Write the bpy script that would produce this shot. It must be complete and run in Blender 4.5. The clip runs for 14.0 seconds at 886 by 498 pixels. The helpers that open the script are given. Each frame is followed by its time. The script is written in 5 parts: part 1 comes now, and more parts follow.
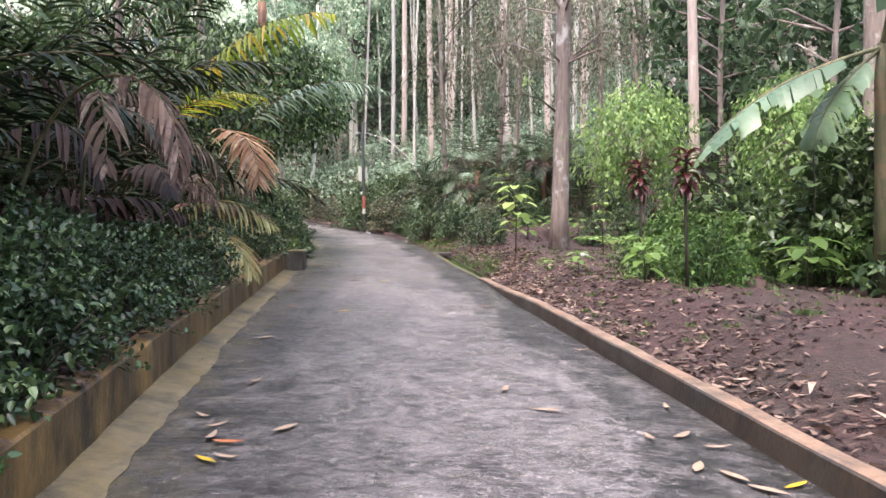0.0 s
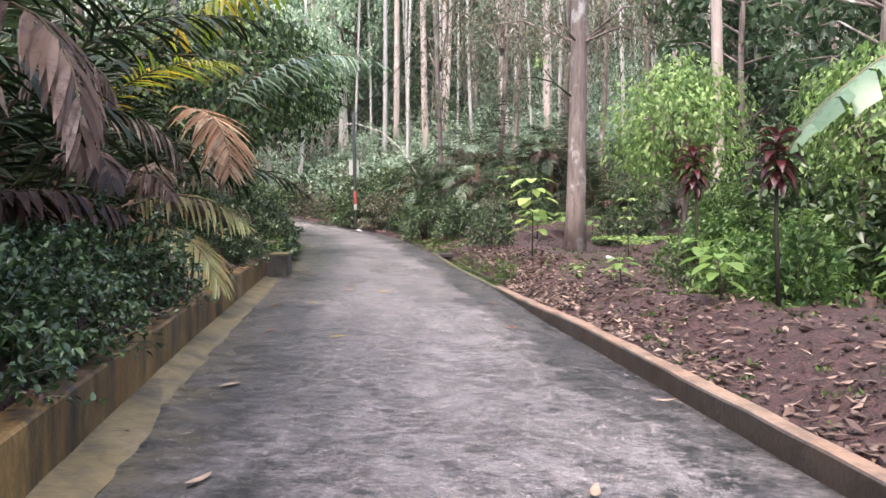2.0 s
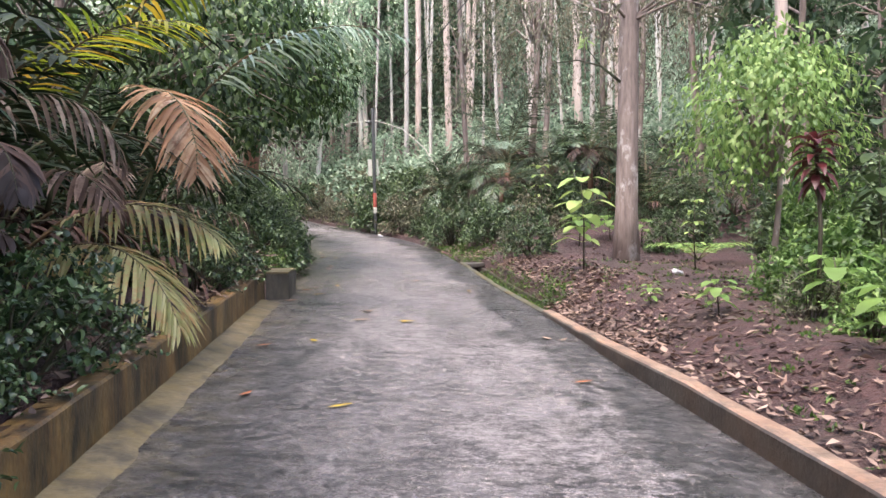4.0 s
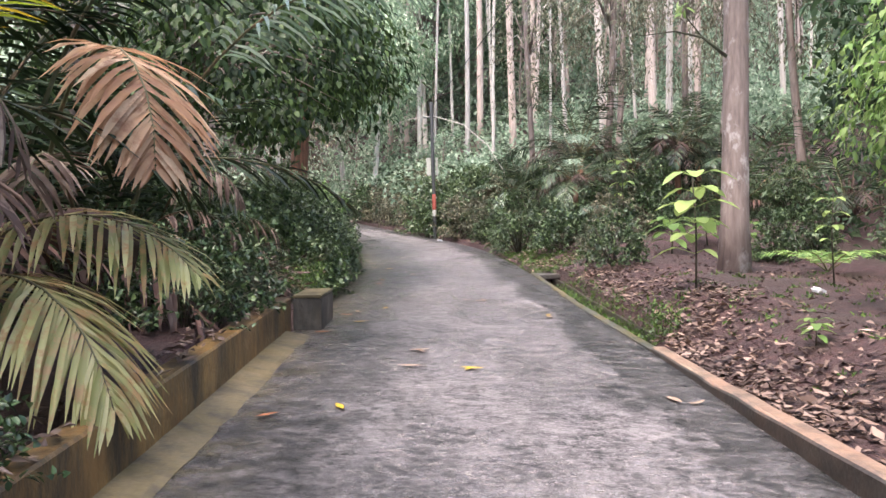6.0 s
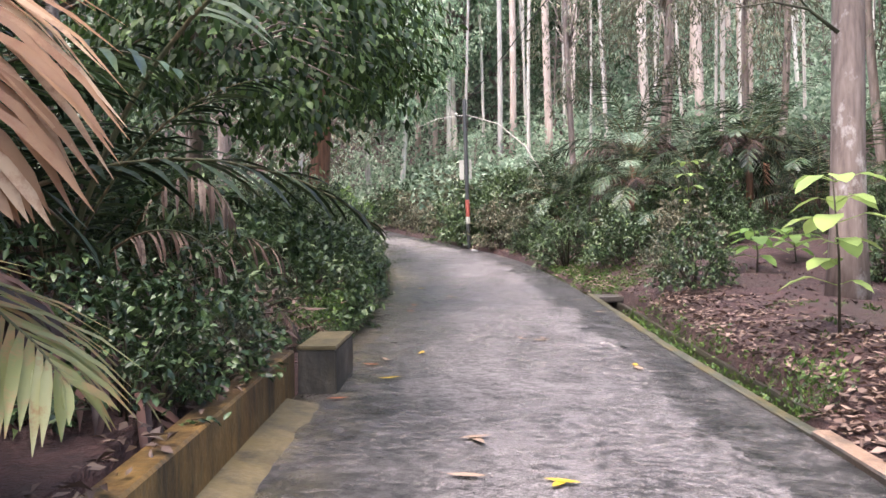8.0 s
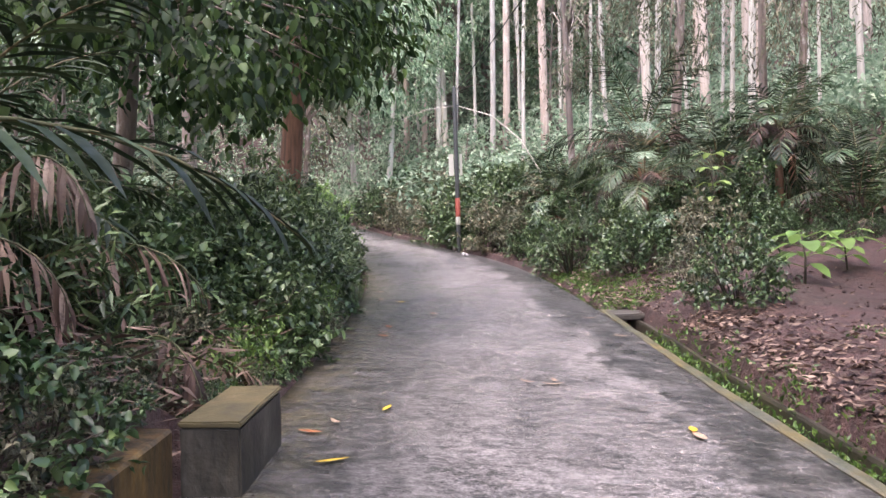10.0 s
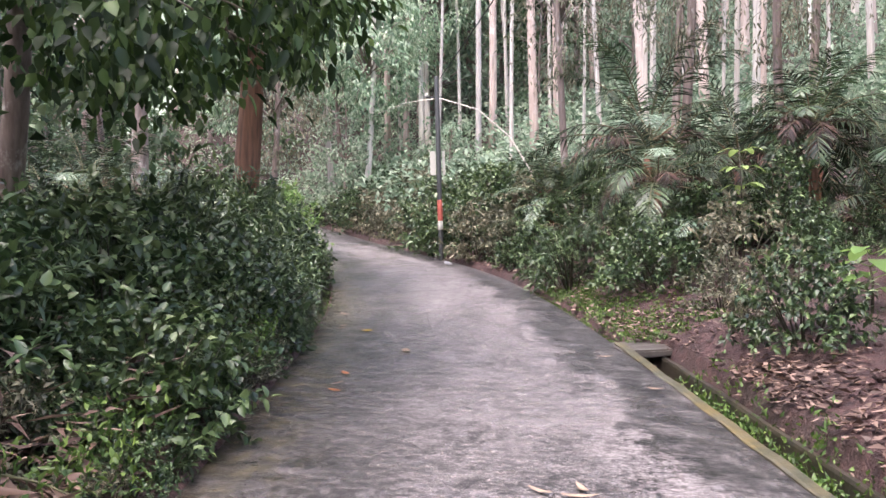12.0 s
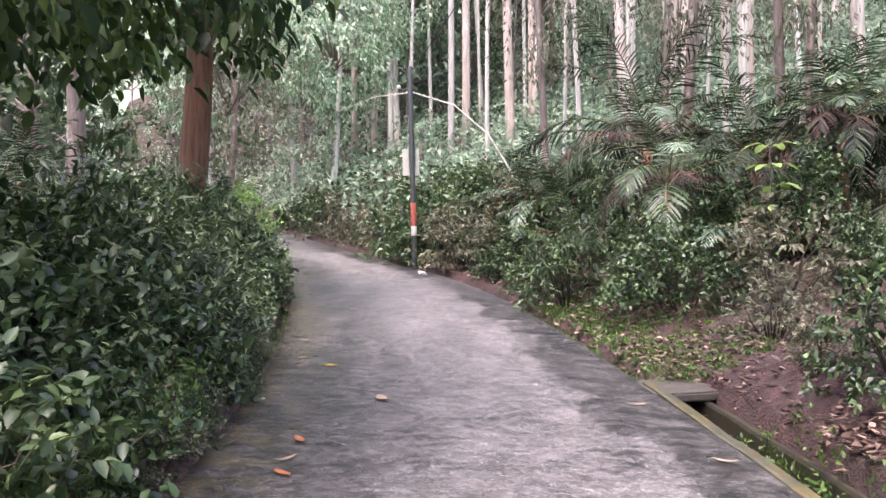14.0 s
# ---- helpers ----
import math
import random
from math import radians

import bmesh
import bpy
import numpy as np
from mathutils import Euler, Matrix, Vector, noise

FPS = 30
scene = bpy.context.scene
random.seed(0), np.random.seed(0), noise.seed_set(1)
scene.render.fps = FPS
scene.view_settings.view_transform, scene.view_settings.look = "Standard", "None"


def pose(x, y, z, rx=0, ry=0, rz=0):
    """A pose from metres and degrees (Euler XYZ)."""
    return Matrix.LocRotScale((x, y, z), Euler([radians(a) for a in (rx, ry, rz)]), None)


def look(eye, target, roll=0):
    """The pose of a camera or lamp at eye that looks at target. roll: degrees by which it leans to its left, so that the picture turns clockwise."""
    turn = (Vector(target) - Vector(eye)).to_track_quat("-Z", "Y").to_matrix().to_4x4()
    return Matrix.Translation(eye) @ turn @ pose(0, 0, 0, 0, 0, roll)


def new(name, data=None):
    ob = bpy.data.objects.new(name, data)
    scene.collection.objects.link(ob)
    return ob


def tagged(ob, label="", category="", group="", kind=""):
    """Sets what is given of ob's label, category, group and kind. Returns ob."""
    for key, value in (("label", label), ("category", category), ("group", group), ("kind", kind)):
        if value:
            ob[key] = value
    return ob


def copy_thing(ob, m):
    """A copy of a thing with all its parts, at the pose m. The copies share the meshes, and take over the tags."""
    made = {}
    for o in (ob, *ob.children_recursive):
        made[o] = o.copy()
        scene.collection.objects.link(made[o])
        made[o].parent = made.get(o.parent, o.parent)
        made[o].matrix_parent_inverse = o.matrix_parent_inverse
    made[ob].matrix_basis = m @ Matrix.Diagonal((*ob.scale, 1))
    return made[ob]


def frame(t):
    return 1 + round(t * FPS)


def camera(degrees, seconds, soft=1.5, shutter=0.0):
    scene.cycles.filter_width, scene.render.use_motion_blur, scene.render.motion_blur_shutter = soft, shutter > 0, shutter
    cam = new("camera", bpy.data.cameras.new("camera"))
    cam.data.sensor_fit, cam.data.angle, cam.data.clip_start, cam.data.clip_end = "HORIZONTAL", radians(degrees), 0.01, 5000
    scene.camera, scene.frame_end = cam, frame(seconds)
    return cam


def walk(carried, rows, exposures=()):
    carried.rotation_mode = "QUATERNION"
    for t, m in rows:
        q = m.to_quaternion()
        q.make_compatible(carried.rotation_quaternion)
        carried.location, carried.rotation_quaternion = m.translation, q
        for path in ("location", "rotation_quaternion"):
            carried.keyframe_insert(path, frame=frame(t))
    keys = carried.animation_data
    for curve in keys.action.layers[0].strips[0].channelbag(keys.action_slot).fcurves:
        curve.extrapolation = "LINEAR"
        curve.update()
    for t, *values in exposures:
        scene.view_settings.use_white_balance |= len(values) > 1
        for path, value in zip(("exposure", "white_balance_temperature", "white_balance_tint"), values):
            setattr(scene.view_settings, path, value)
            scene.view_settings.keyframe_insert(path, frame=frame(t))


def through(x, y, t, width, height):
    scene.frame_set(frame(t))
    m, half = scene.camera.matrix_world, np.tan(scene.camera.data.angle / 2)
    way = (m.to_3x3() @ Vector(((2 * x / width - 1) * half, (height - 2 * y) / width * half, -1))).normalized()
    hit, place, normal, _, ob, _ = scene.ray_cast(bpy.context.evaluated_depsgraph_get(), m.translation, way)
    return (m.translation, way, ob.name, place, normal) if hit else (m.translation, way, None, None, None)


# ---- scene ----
cam = camera(58.9, 14.0)
METRES, EYE, TILT, LEAN, TURN = 15.5, 1.4, 0.0, 0.0, 0.0
ROWS = [
    (0.0, 0.0, 0.0, 0.0, -0.0, 0.0, 0.0),
    (0.5, -0.0079, 0.0313, 0.0036, -0.01, -0.07, 0.01),
    (1.0, -0.0098, 0.068, 0.0048, -0.27, -0.17, -0.02),
    (1.5, -0.0157, 0.1025, 0.0068, -0.58, -0.26, -0.05),
    (2.0, -0.0195, 0.1356, 0.0078, -0.8, -0.32, -0.01),
    (4.5, -0.0285, 0.3224, 0.0249, 1.78, -0.27, 0.56),
    (5.0, -0.0299, 0.3601, 0.0295, 2.93, -0.24, 0.66),
    (5.5, -0.036, 0.3978, 0.0307, 4.2, -0.2, 0.73),
    (6.0, -0.0386, 0.4354, 0.0297, 5.33, -0.18, 0.81),
    (6.5, -0.0454, 0.472, 0.0335, 6.43, -0.1, 0.89),
    (7.0, -0.053, 0.5082, 0.0385, 7.19, -0.02, 0.91),
    (9.5, -0.0814, 0.6861, 0.0499, 7.17, 0.09, 0.78),
    (10.0, -0.079, 0.7233, 0.0509, 6.63, 0.05, 0.82),
    (10.5, -0.0791, 0.7582, 0.0517, 6.12, 0.02, 0.81),
    (11.0, -0.0805, 0.7946, 0.0575, 5.71, 0.02, 0.77),
    (11.5, -0.0804, 0.8313, 0.0611, 5.47, 0.01, 0.67),
    (12.0, -0.0901, 0.8672, 0.0634, 5.44, 0.04, 0.56),
    (12.5, -0.0957, 0.9003, 0.0644, 5.55, 0.1, 0.56),
    (13.0, -0.1024, 0.9301, 0.0678, 5.5, 0.19, 0.59),
    (13.5, -0.1116, 0.9583, 0.0706, 4.59, 0.26, 0.56),
    (14.0, -0.1115, 0.9857, 0.0702, 3.02, 0.28, 0.54),
]
walk(cam, [(t, pose(0, 0, EYE, TILT, LEAN, TURN) @ pose(METRES * x, METRES * y, METRES * z, 90 + pitch, roll, yaw)) for t, x, y, z, yaw, pitch, roll in ROWS],
     [(0.0, 2.04, 6640, 16), (7.0, 2.10, 6620, 17), (9.5, 2.12, 6540, 20), (14.0, 2.18, 6520, 22)])

# ---- light ----
world = bpy.data.worlds.new("overcast_sky")
scene.world = world
world.use_nodes = True
wn = world.node_tree.nodes
sky = wn.new("ShaderNodeTexSky")
sky.sky_type, sky.sun_disc = "NISHITA", False
sky.sun_elevation, sky.sun_rotation = radians(68), radians(207)
sky.air_density, sky.dust_density, sky.ozone_density = 1.0, 4.0, 1.3
wn["Background"].inputs["Strength"].default_value = 0.15
world.node_tree.links.new(sky.outputs[0], wn["Background"].inputs["Color"])

sun = new("sun", bpy.data.lights.new("sun", "SUN"))
sun.data.energy, sun.data.angle, sun.data.color = 1.3, radians(50), (1.0, 0.97, 0.93)
sun.matrix_world = look((0, 0, 40), (7, 14, 0))
sun.location = (-7, -14, 40)


# ---- materials ----
class Mat:
    """A small builder for node materials in object space."""

    def __init__(self, name):
        self.m = bpy.data.materials.new(name)
        self.m.use_nodes = True
        self.n, self.l = self.m.node_tree.nodes, self.m.node_tree.links
        self.bsdf = self.n["Principled BSDF"]
        self.co = self.n.new("ShaderNodeTexCoord").outputs["Object"]

    def mapped(self, scale):
        k = self.n.new("ShaderNodeMapping")
        k.inputs["Scale"].default_value = scale
        self.l.new(self.co, k.inputs["Vector"])
        return k.outputs[0]

    def noise(self, scale, detail=4, stretch=(1, 1, 1), rough=0.55):
        k = self.n.new("ShaderNodeTexNoise")
        k.inputs["Scale"].default_value, k.inputs["Detail"].default_value, k.inputs["Roughness"].default_value = scale, detail, rough
        self.l.new(self.mapped(stretch), k.inputs["Vector"])
        return k.outputs["Fac"]

    def ramp(self, fac, *stops):
        k = self.n.new("ShaderNodeValToRGB")
        e = k.color_ramp.elements
        while len(e) < len(stops):
            e.new(0.5)
        for el, (p, c) in zip(e, stops):
            el.position = p
            el.color = (*c, 1) if not isinstance(c, (int, float)) else (c, c, c, 1)
        self.l.new(fac, k.inputs[0])
        return k.outputs[0]

    def mix(self, fac, a, b, mode="MIX"):
        k = self.n.new("ShaderNodeMix")
        k.data_type, k.blend_type = "RGBA", mode
        for val, sock in ((fac, k.inputs[0]), (a, k.inputs[6]), (b, k.inputs[7])):
            if isinstance(val, (int, float)):
                sock.default_value = val
            elif isinstance(val, tuple):
                sock.default_value = (*val, 1)
            else:
                self.l.new(val, sock)
        return k.outputs[2]

    def random(self):
        return self.n.new("ShaderNodeObjectInfo").outputs["Random"]

    def island(self):
        return self.n.new("ShaderNodeNewGeometry").outputs["Random Per Island"]

    def put(self, socket, value):
        if isinstance(value, (int, float)):
            self.bsdf.inputs[socket].default_value = value
        elif isinstance(value, tuple):
            self.bsdf.inputs[socket].default_value = (*value, 1)
        else:
            self.l.new(value, self.bsdf.inputs[socket])
        return self

    def bump(self, height, strength, distance=0.02):
        k = self.n.new("ShaderNodeBump")
        k.inputs["Strength"].default_value, k.inputs["Distance"].default_value = strength, distance
        self.l.new(height, k.inputs["Height"])
        self.l.new(k.outputs[0], self.bsdf.inputs["Normal"])
        return self

    def translucent(self, colour, amount):
        t = self.n.new("ShaderNodeBsdfTranslucent")
        if isinstance(colour, tuple):
            t.inputs["Color"].default_value = (*colour, 1)
        else:
            self.l.new(colour, t.inputs["Color"])
        k = self.n.new("ShaderNodeMixShader")
        k.inputs[0].default_value = amount
        out = self.n["Material Output"].inputs["Surface"]
        self.l.new(self.bsdf.outputs[0], k.inputs[1])
        self.l.new(t.outputs[0], k.inputs[2])
        self.l.new(k.outputs[0], out)
        return self


def leaf_material(name, dark, mid, light, gloss=0.35, through=0.3, sheen=0.45, dry=None):
    k = Mat(name)
    by_leaf = k.ramp(k.island(), (0.0, dark), (0.55, mid), (1.0, light))
    patch = k.ramp(k.noise(1.3, 3), (0.3, 0.65), (0.7, 1.25))
    tone = k.mix(1.0, by_leaf, patch, "MULTIPLY")
    shift = k.ramp(k.random(), (0.0, (0.85, 0.92, 0.85)), (1.0, (1.12, 1.08, 1.0)))
    tone = k.mix(1.0, tone, shift, "MULTIPLY")
    if dry:
        tone = k.mix(k.ramp(k.noise(7, 6, (1, 1, 1), 0.75), (0.47, 0.0), (0.60, 0.85)), tone, dry)
    k.put("Base Color", tone).put("Roughness", k.ramp(k.noise(9, 2), (0.3, gloss * 0.8), (0.7, gloss * 1.4)))
    k.put("Specular IOR Level", sheen)
    k.translucent(tone, through)
    return k.m


def bark_material(name, low, high, patch, patch_amount=0.5, stretch=6.0, relief=0.5):
    k = Mat(name)
    fine = k.noise(14, 5, (1, 1, 1 / stretch))
    base = k.ramp(fine, (0.3, low), (0.7, high))
    spots = k.ramp(k.noise(2.6, 5, (1, 1, 0.6), 0.7), (patch_amount, 0.0), (patch_amount + 0.12, 1.0))
    tone = k.mix(spots, base, patch)
    shift = k.ramp(k.random(), (0.0, (0.72, 0.70, 0.70)), (0.5, (1.0, 0.95, 0.9)), (1.0, (1.15, 1.15, 1.12)))
    k.put("Base Color", k.mix(1.0, tone, shift, "MULTIPLY")).put("Roughness", 0.75).bump(fine, relief, 0.02)
    return k.m


def road_material():
    k = Mat("wet_brushed_concrete")
    broom = k.noise(10, 6, (0.42, 1.7, 1), 0.8)
    fine = k.noise(20, 4, (0.30, 1.8, 1), 0.8)
    grit = k.noise(48, 5, (1, 1.1, 1), 0.85)
    patch = k.noise(0.55, 5, (1.0, 0.7, 1), 0.6)
    blot = k.noise(3.0, 8, (1.0, 0.9, 1), 0.78)
    stain = k.noise(1.1, 6, (1.3, 0.30, 1), 0.65)
    mark = k.noise(13, 8, (0.85, 1.15, 1), 0.9)
    uv = k.n.new("ShaderNodeUVMap").outputs[0]
    split = k.n.new("ShaderNodeSeparateXYZ")
    k.l.new(uv, split.inputs[0])
    across = k.n.new("ShaderNodeMath")
    across.operation = "ADD"
    k.l.new(split.outputs[0], across.inputs[0])
    drift = k.ramp(k.noise(1.3, 9, (1, 0.7, 1), 0.8), (0.3, 0.0), (0.7, 0.34))
    k.l.new(drift, across.inputs[1])
    gutter = k.ramp(across.outputs[0], (0.34, 1.0), (0.63, 0.0), (0.97, 0.0), (1.15, 1.0))
    tone = k.ramp(blot, (0.36, (0.058, 0.052, 0.050)), (0.50, (0.155, 0.140, 0.136)), (0.64, (0.27, 0.243, 0.238)))
    tone = k.mix(k.ramp(patch, (0.46, 0.0), (0.62, 0.6)), tone, (0.034, 0.032, 0.031))
    tone = k.mix(k.ramp(stain, (0.53, 0.0), (0.64, 0.75)), tone, (0.024, 0.024, 0.022))
    tone = k.mix(k.ramp(broom, (0.50, 0.0), (0.58, 0.5)), tone, (0.34, 0.306, 0.308))
    tone = k.mix(k.ramp(fine, (0.40, 0.45), (0.49, 0.0)), tone, (0.030, 0.028, 0.028))
    tone = k.mix(k.ramp(grit, (0.52, 0.0), (0.56, 0.9)), tone, (0.42, 0.378, 0.372))
    worn = k.mix(1.0, k.ramp(mark, (0.50, 0.0), (0.53, 0.98)), k.ramp(blot, (0.42, 1.0), (0.62, 0.35)), "MULTIPLY")
    tone = k.mix(worn, tone, (0.015, 0.014, 0.014))
    rim = k.mix(1.0, gutter, k.ramp(k.noise(3.8, 8, (0.8, 1.4, 1), 0.8), (0.42, 1.0), (0.62, 0.3)), "MULTIPLY")
    tone = k.mix(rim, tone, (0.012, 0.012, 0.010))
    moss = k.mix(1.0, k.ramp(split.outputs[0], (0.05, 1.0), (0.20, 0.0)), k.ramp(k.noise(5, 7, (1, 1, 1), 0.8), (0.46, 0.0), (0.58, 0.6)), "MULTIPLY")
    tone = k.mix(moss, tone, (0.15, 0.125, 0.062))
    k.put("Base Color", tone)
    wet = k.ramp(k.noise(0.9, 5, (1, 0.6, 1)), (0.36, 0.16), (0.62, 0.32))
    k.put("Roughness", k.mix(k.ramp(mark, (0.46, 0.0), (0.56, 0.7)), wet, (0.50, 0.50, 0.50)))
    k.put("Specular IOR Level", k.ramp(k.mix(0.5, mark, fine), (0.42, 0.85), (0.56, 0.38)))
    h = k.mix(0.5, k.mix(0.5, broom, fine), k.mix(0.5, mark, grit))
    k.bump(h, 1.0, 0.03)
    return k.m


def soil_material():
    k = Mat("damp_red_brown_soil")
    clod = k.noise(9, 6, (1, 1, 1), 0.7)
    wide = k.noise(0.6, 4)
    tone = k.ramp(clod, (0.3, (0.020, 0.009, 0.008)), (0.55, (0.060, 0.027, 0.024)), (0.8, (0.115, 0.056, 0.048)))
    tone = k.mix(k.ramp(wide, (0.5, 0.0), (0.7, 0.6)), tone, (0.030, 0.024, 0.015))
    k.put("Base Color", tone).put("Roughness", 0.7)
    k.bump(k.mix(0.5, clod, k.noise(40, 4)), 1.0, 0.09)
    return k.m


def concrete_material(name, base, stain, dark, streaks=0.0):
    k = Mat(name)
    big = k.noise(1.6, 5, (1, 1, 1), 0.65)
    tone = k.ramp(k.noise(22, 4), (0.3, tuple(c * 0.75 for c in base)), (0.7, tuple(c * 1.2 for c in base)))
    tone = k.mix(k.ramp(big, (0.38, 0.0), (0.62, 0.85)), tone, stain)
    if streaks:
        run = k.noise(3.5, 6, (1, 1, 0.22), 0.75)
        tone = k.mix(k.ramp(run, (0.38, 0.0), (0.62, streaks)), tone, dark)
    else:
        tone = k.mix(k.ramp(k.noise(4, 7, (1, 1, 1), 0.7), (0.47, 0.0), (0.64, 0.8)), tone, dark)
    k.put("Base Color", tone).put("Roughness", k.ramp(big, (0.3, 0.35), (0.7, 0.65)))
    k.bump(k.noise(30, 5), 0.5, 0.01)
    return k.m


def plain_material(name, colour, rough=0.5, wear=0.3):
    k = Mat(name)
    dirty = tuple(c * 0.5 for c in colour)
    k.put("Base Color", k.mix(k.ramp(k.noise(6, 5), (0.45, 0.0), (0.75, wear)), colour, dirty)).put("Roughness", rough)
    k.bump(k.noise(40, 3), 0.15, 0.004)
    return k.m


ROAD = road_material()
SOIL = soil_material()
# Kerb face in a much darker tone than the stained top.
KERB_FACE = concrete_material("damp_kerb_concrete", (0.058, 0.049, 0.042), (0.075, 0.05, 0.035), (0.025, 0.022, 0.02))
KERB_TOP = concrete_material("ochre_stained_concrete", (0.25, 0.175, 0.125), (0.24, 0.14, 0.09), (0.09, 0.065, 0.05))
WALL = concrete_material("streaked_retaining_wall", (0.235, 0.14, 0.045), (0.155, 0.082, 0.026), (0.018, 0.015, 0.010), 0.98)
FOOTING = concrete_material("mossy_footing", (0.155, 0.125, 0.072), (0.14, 0.105, 0.04), (0.035, 0.030, 0.023))
MOSSY = concrete_material("moss_yellow_concrete", (0.07, 0.07, 0.052), (0.115, 0.085, 0.025), (0.03, 0.035, 0.02))
BLOCK_TOP = concrete_material("block_top", (0.14, 0.11, 0.055), (0.10, 0.08, 0.035), (0.05, 0.042, 0.028))
DRAIN = concrete_material("dark_wet_concrete", (0.036, 0.031, 0.025), (0.040, 0.032, 0.016), (0.014, 0.013, 0.011))
BLOCK = concrete_material("weathered_block", (0.085, 0.075, 0.062), (0.065, 0.055, 0.035), (0.014, 0.013, 0.012), 0.95)
SLAB = concrete_material("grey_slab", (0.085, 0.077, 0.068), (0.062, 0.052, 0.042), (0.05, 0.042, 0.034))

LEAF_DARK = leaf_material("glossy_dark_leaf", (0.008, 0.024, 0.008), (0.038, 0.077, 0.027), (0.135, 0.20, 0.082), 0.35, 0.14, 0.55)
LEAF_MID = leaf_material("mid_green_leaf", (0.020, 0.044, 0.017), (0.066, 0.110, 0.042), (0.17, 0.235, 0.10), 0.38, 0.2, 0.6)
LEAF_BRIGHT = leaf_material("bright_green_leaf", (0.09, 0.17, 0.05), (0.19, 0.31, 0.09), (0.33, 0.44, 0.17), 0.45, 0.45)
LEAF_FRESH = leaf_material("fresh_green_leaf", (0.040, 0.090, 0.024), (0.095, 0.175, 0.045), (0.21, 0.32, 0.10), 0.4, 0.35)
LEAF_LIME = leaf_material("lime_leaf", (0.18, 0.29, 0.08), (0.33, 0.45, 0.15), (0.48, 0.57, 0.26), 0.45, 0.4)
LEAF_CROWN = leaf_material("drooping_crown_leaf", (0.010, 0.026, 0.008), (0.036, 0.072, 0.020), (0.105, 0.17, 0.05), 0.48, 0.25, 0.4)
# Haze is mixed into these two leaf colours, so distant foliage pales.
LEAF_HAZED = leaf_material("hillside_leaf", (0.12, 0.195, 0.135), (0.285, 0.385, 0.285), (0.48, 0.565, 0.46), 0.45, 0.5)
LEAF_SLOPE_HAZED = leaf_material("light_slope_leaf", (0.11, 0.20, 0.125), (0.27, 0.395, 0.26), (0.55, 0.64, 0.51), 0.35, 0.4, 0.65)
LEAF_HILL = leaf_material("dark_hillside_leaf", (0.03, 0.06, 0.03), (0.065, 0.115, 0.055), (0.15, 0.21, 0.12), 0.45, 0.35)
LEAF_GREY = leaf_material("dull_olive_leaf", (0.07, 0.075, 0.05), (0.15, 0.145, 0.10), (0.27, 0.25, 0.18), 0.6, 0.3)
LEAF_RED = leaf_material("dark_red_leaf", (0.022, 0.007, 0.008), (0.07, 0.015, 0.018), (0.26, 0.03, 0.04), 0.35, 0.25)
PALM_GREEN = leaf_material("palm_leaflet", (0.006, 0.015, 0.006), (0.018, 0.035, 0.014), (0.06, 0.085, 0.038), 0.6, 0.08, 0.35)
PALM_PALE = leaf_material("pale_palm_leaflet", (0.19, 0.20, 0.065), (0.37, 0.365, 0.15), (0.58, 0.54, 0.30), 0.4, 0.4, 0.5, (0.38, 0.22, 0.10))
PALM_SILVER = leaf_material("silvery_palm_leaflet", (0.09, 0.15, 0.10), (0.19, 0.275, 0.19), (0.38, 0.46, 0.37), 0.28, 0.35, 0.75)
PALM_YELLOW = leaf_material("yellowing_leaflet", (0.13, 0.20, 0.02), (0.30, 0.34, 0.03), (0.50, 0.30, 0.03), 0.4, 0.55)
PALM_ORANGE = leaf_material("orange_dry_leaflet", (0.32, 0.155, 0.08), (0.50, 0.29, 0.175), (0.64, 0.47, 0.34), 0.55, 0.38, 0.45, (0.27, 0.135, 0.075))
PALM_DEAD = leaf_material("dry_pink_brown_leaflet", (0.07, 0.042, 0.034), (0.20, 0.13, 0.10), (0.44, 0.325, 0.275), 0.65, 0.25, 0.4, (0.09, 0.052, 0.04))
PALM_ROT = leaf_material("rotted_brown_frond", (0.022, 0.011, 0.009), (0.055, 0.027, 0.021), (0.16, 0.085, 0.068), 0.6, 0.1)
BANANA = leaf_material("banana_leaf_blade", (0.10, 0.165, 0.10), (0.13, 0.205, 0.13), (0.18, 0.26, 0.175), 0.28, 0.3)
LITTER = leaf_material("dry_leaf_litter", (0.05, 0.028, 0.023), (0.13, 0.08, 0.065), (0.32, 0.22, 0.185), 0.55, 0.1)
LITTER_PALE = leaf_material("pale_pinkish_dead_leaf", (0.09, 0.05, 0.04), (0.22, 0.14, 0.11), (0.42, 0.31, 0.26), 0.5, 0.1)
GRASS = leaf_material("short_weed_leaf", (0.03, 0.065, 0.015), (0.075, 0.14, 0.03), (0.17, 0.25, 0.06), 0.45, 0.3)

STEM = bark_material("green_brown_stem", (0.022, 0.020, 0.012), (0.06, 0.05, 0.03), (0.05, 0.06, 0.03))
PETIOLE = bark_material("palm_petiole", (0.04, 0.045, 0.02), (0.12, 0.12, 0.055), (0.17, 0.11, 0.06))
BARK_GREY = bark_material("pinkish_grey_bark", (0.13, 0.098, 0.085), (0.29, 0.235, 0.205), (0.50, 0.48, 0.45), 0.54)
BARK_PALE = bark_material("pale_smooth_bark", (0.38, 0.36, 0.33), (0.60, 0.575, 0.53), (0.40, 0.33, 0.28), 0.60, 10.0, 0.25)
BARK_PINK = bark_material("peeling_pink_bark", (0.33, 0.265, 0.235), (0.54, 0.455, 0.41), (0.62, 0.57, 0.52), 0.56, 12.0, 0.3)
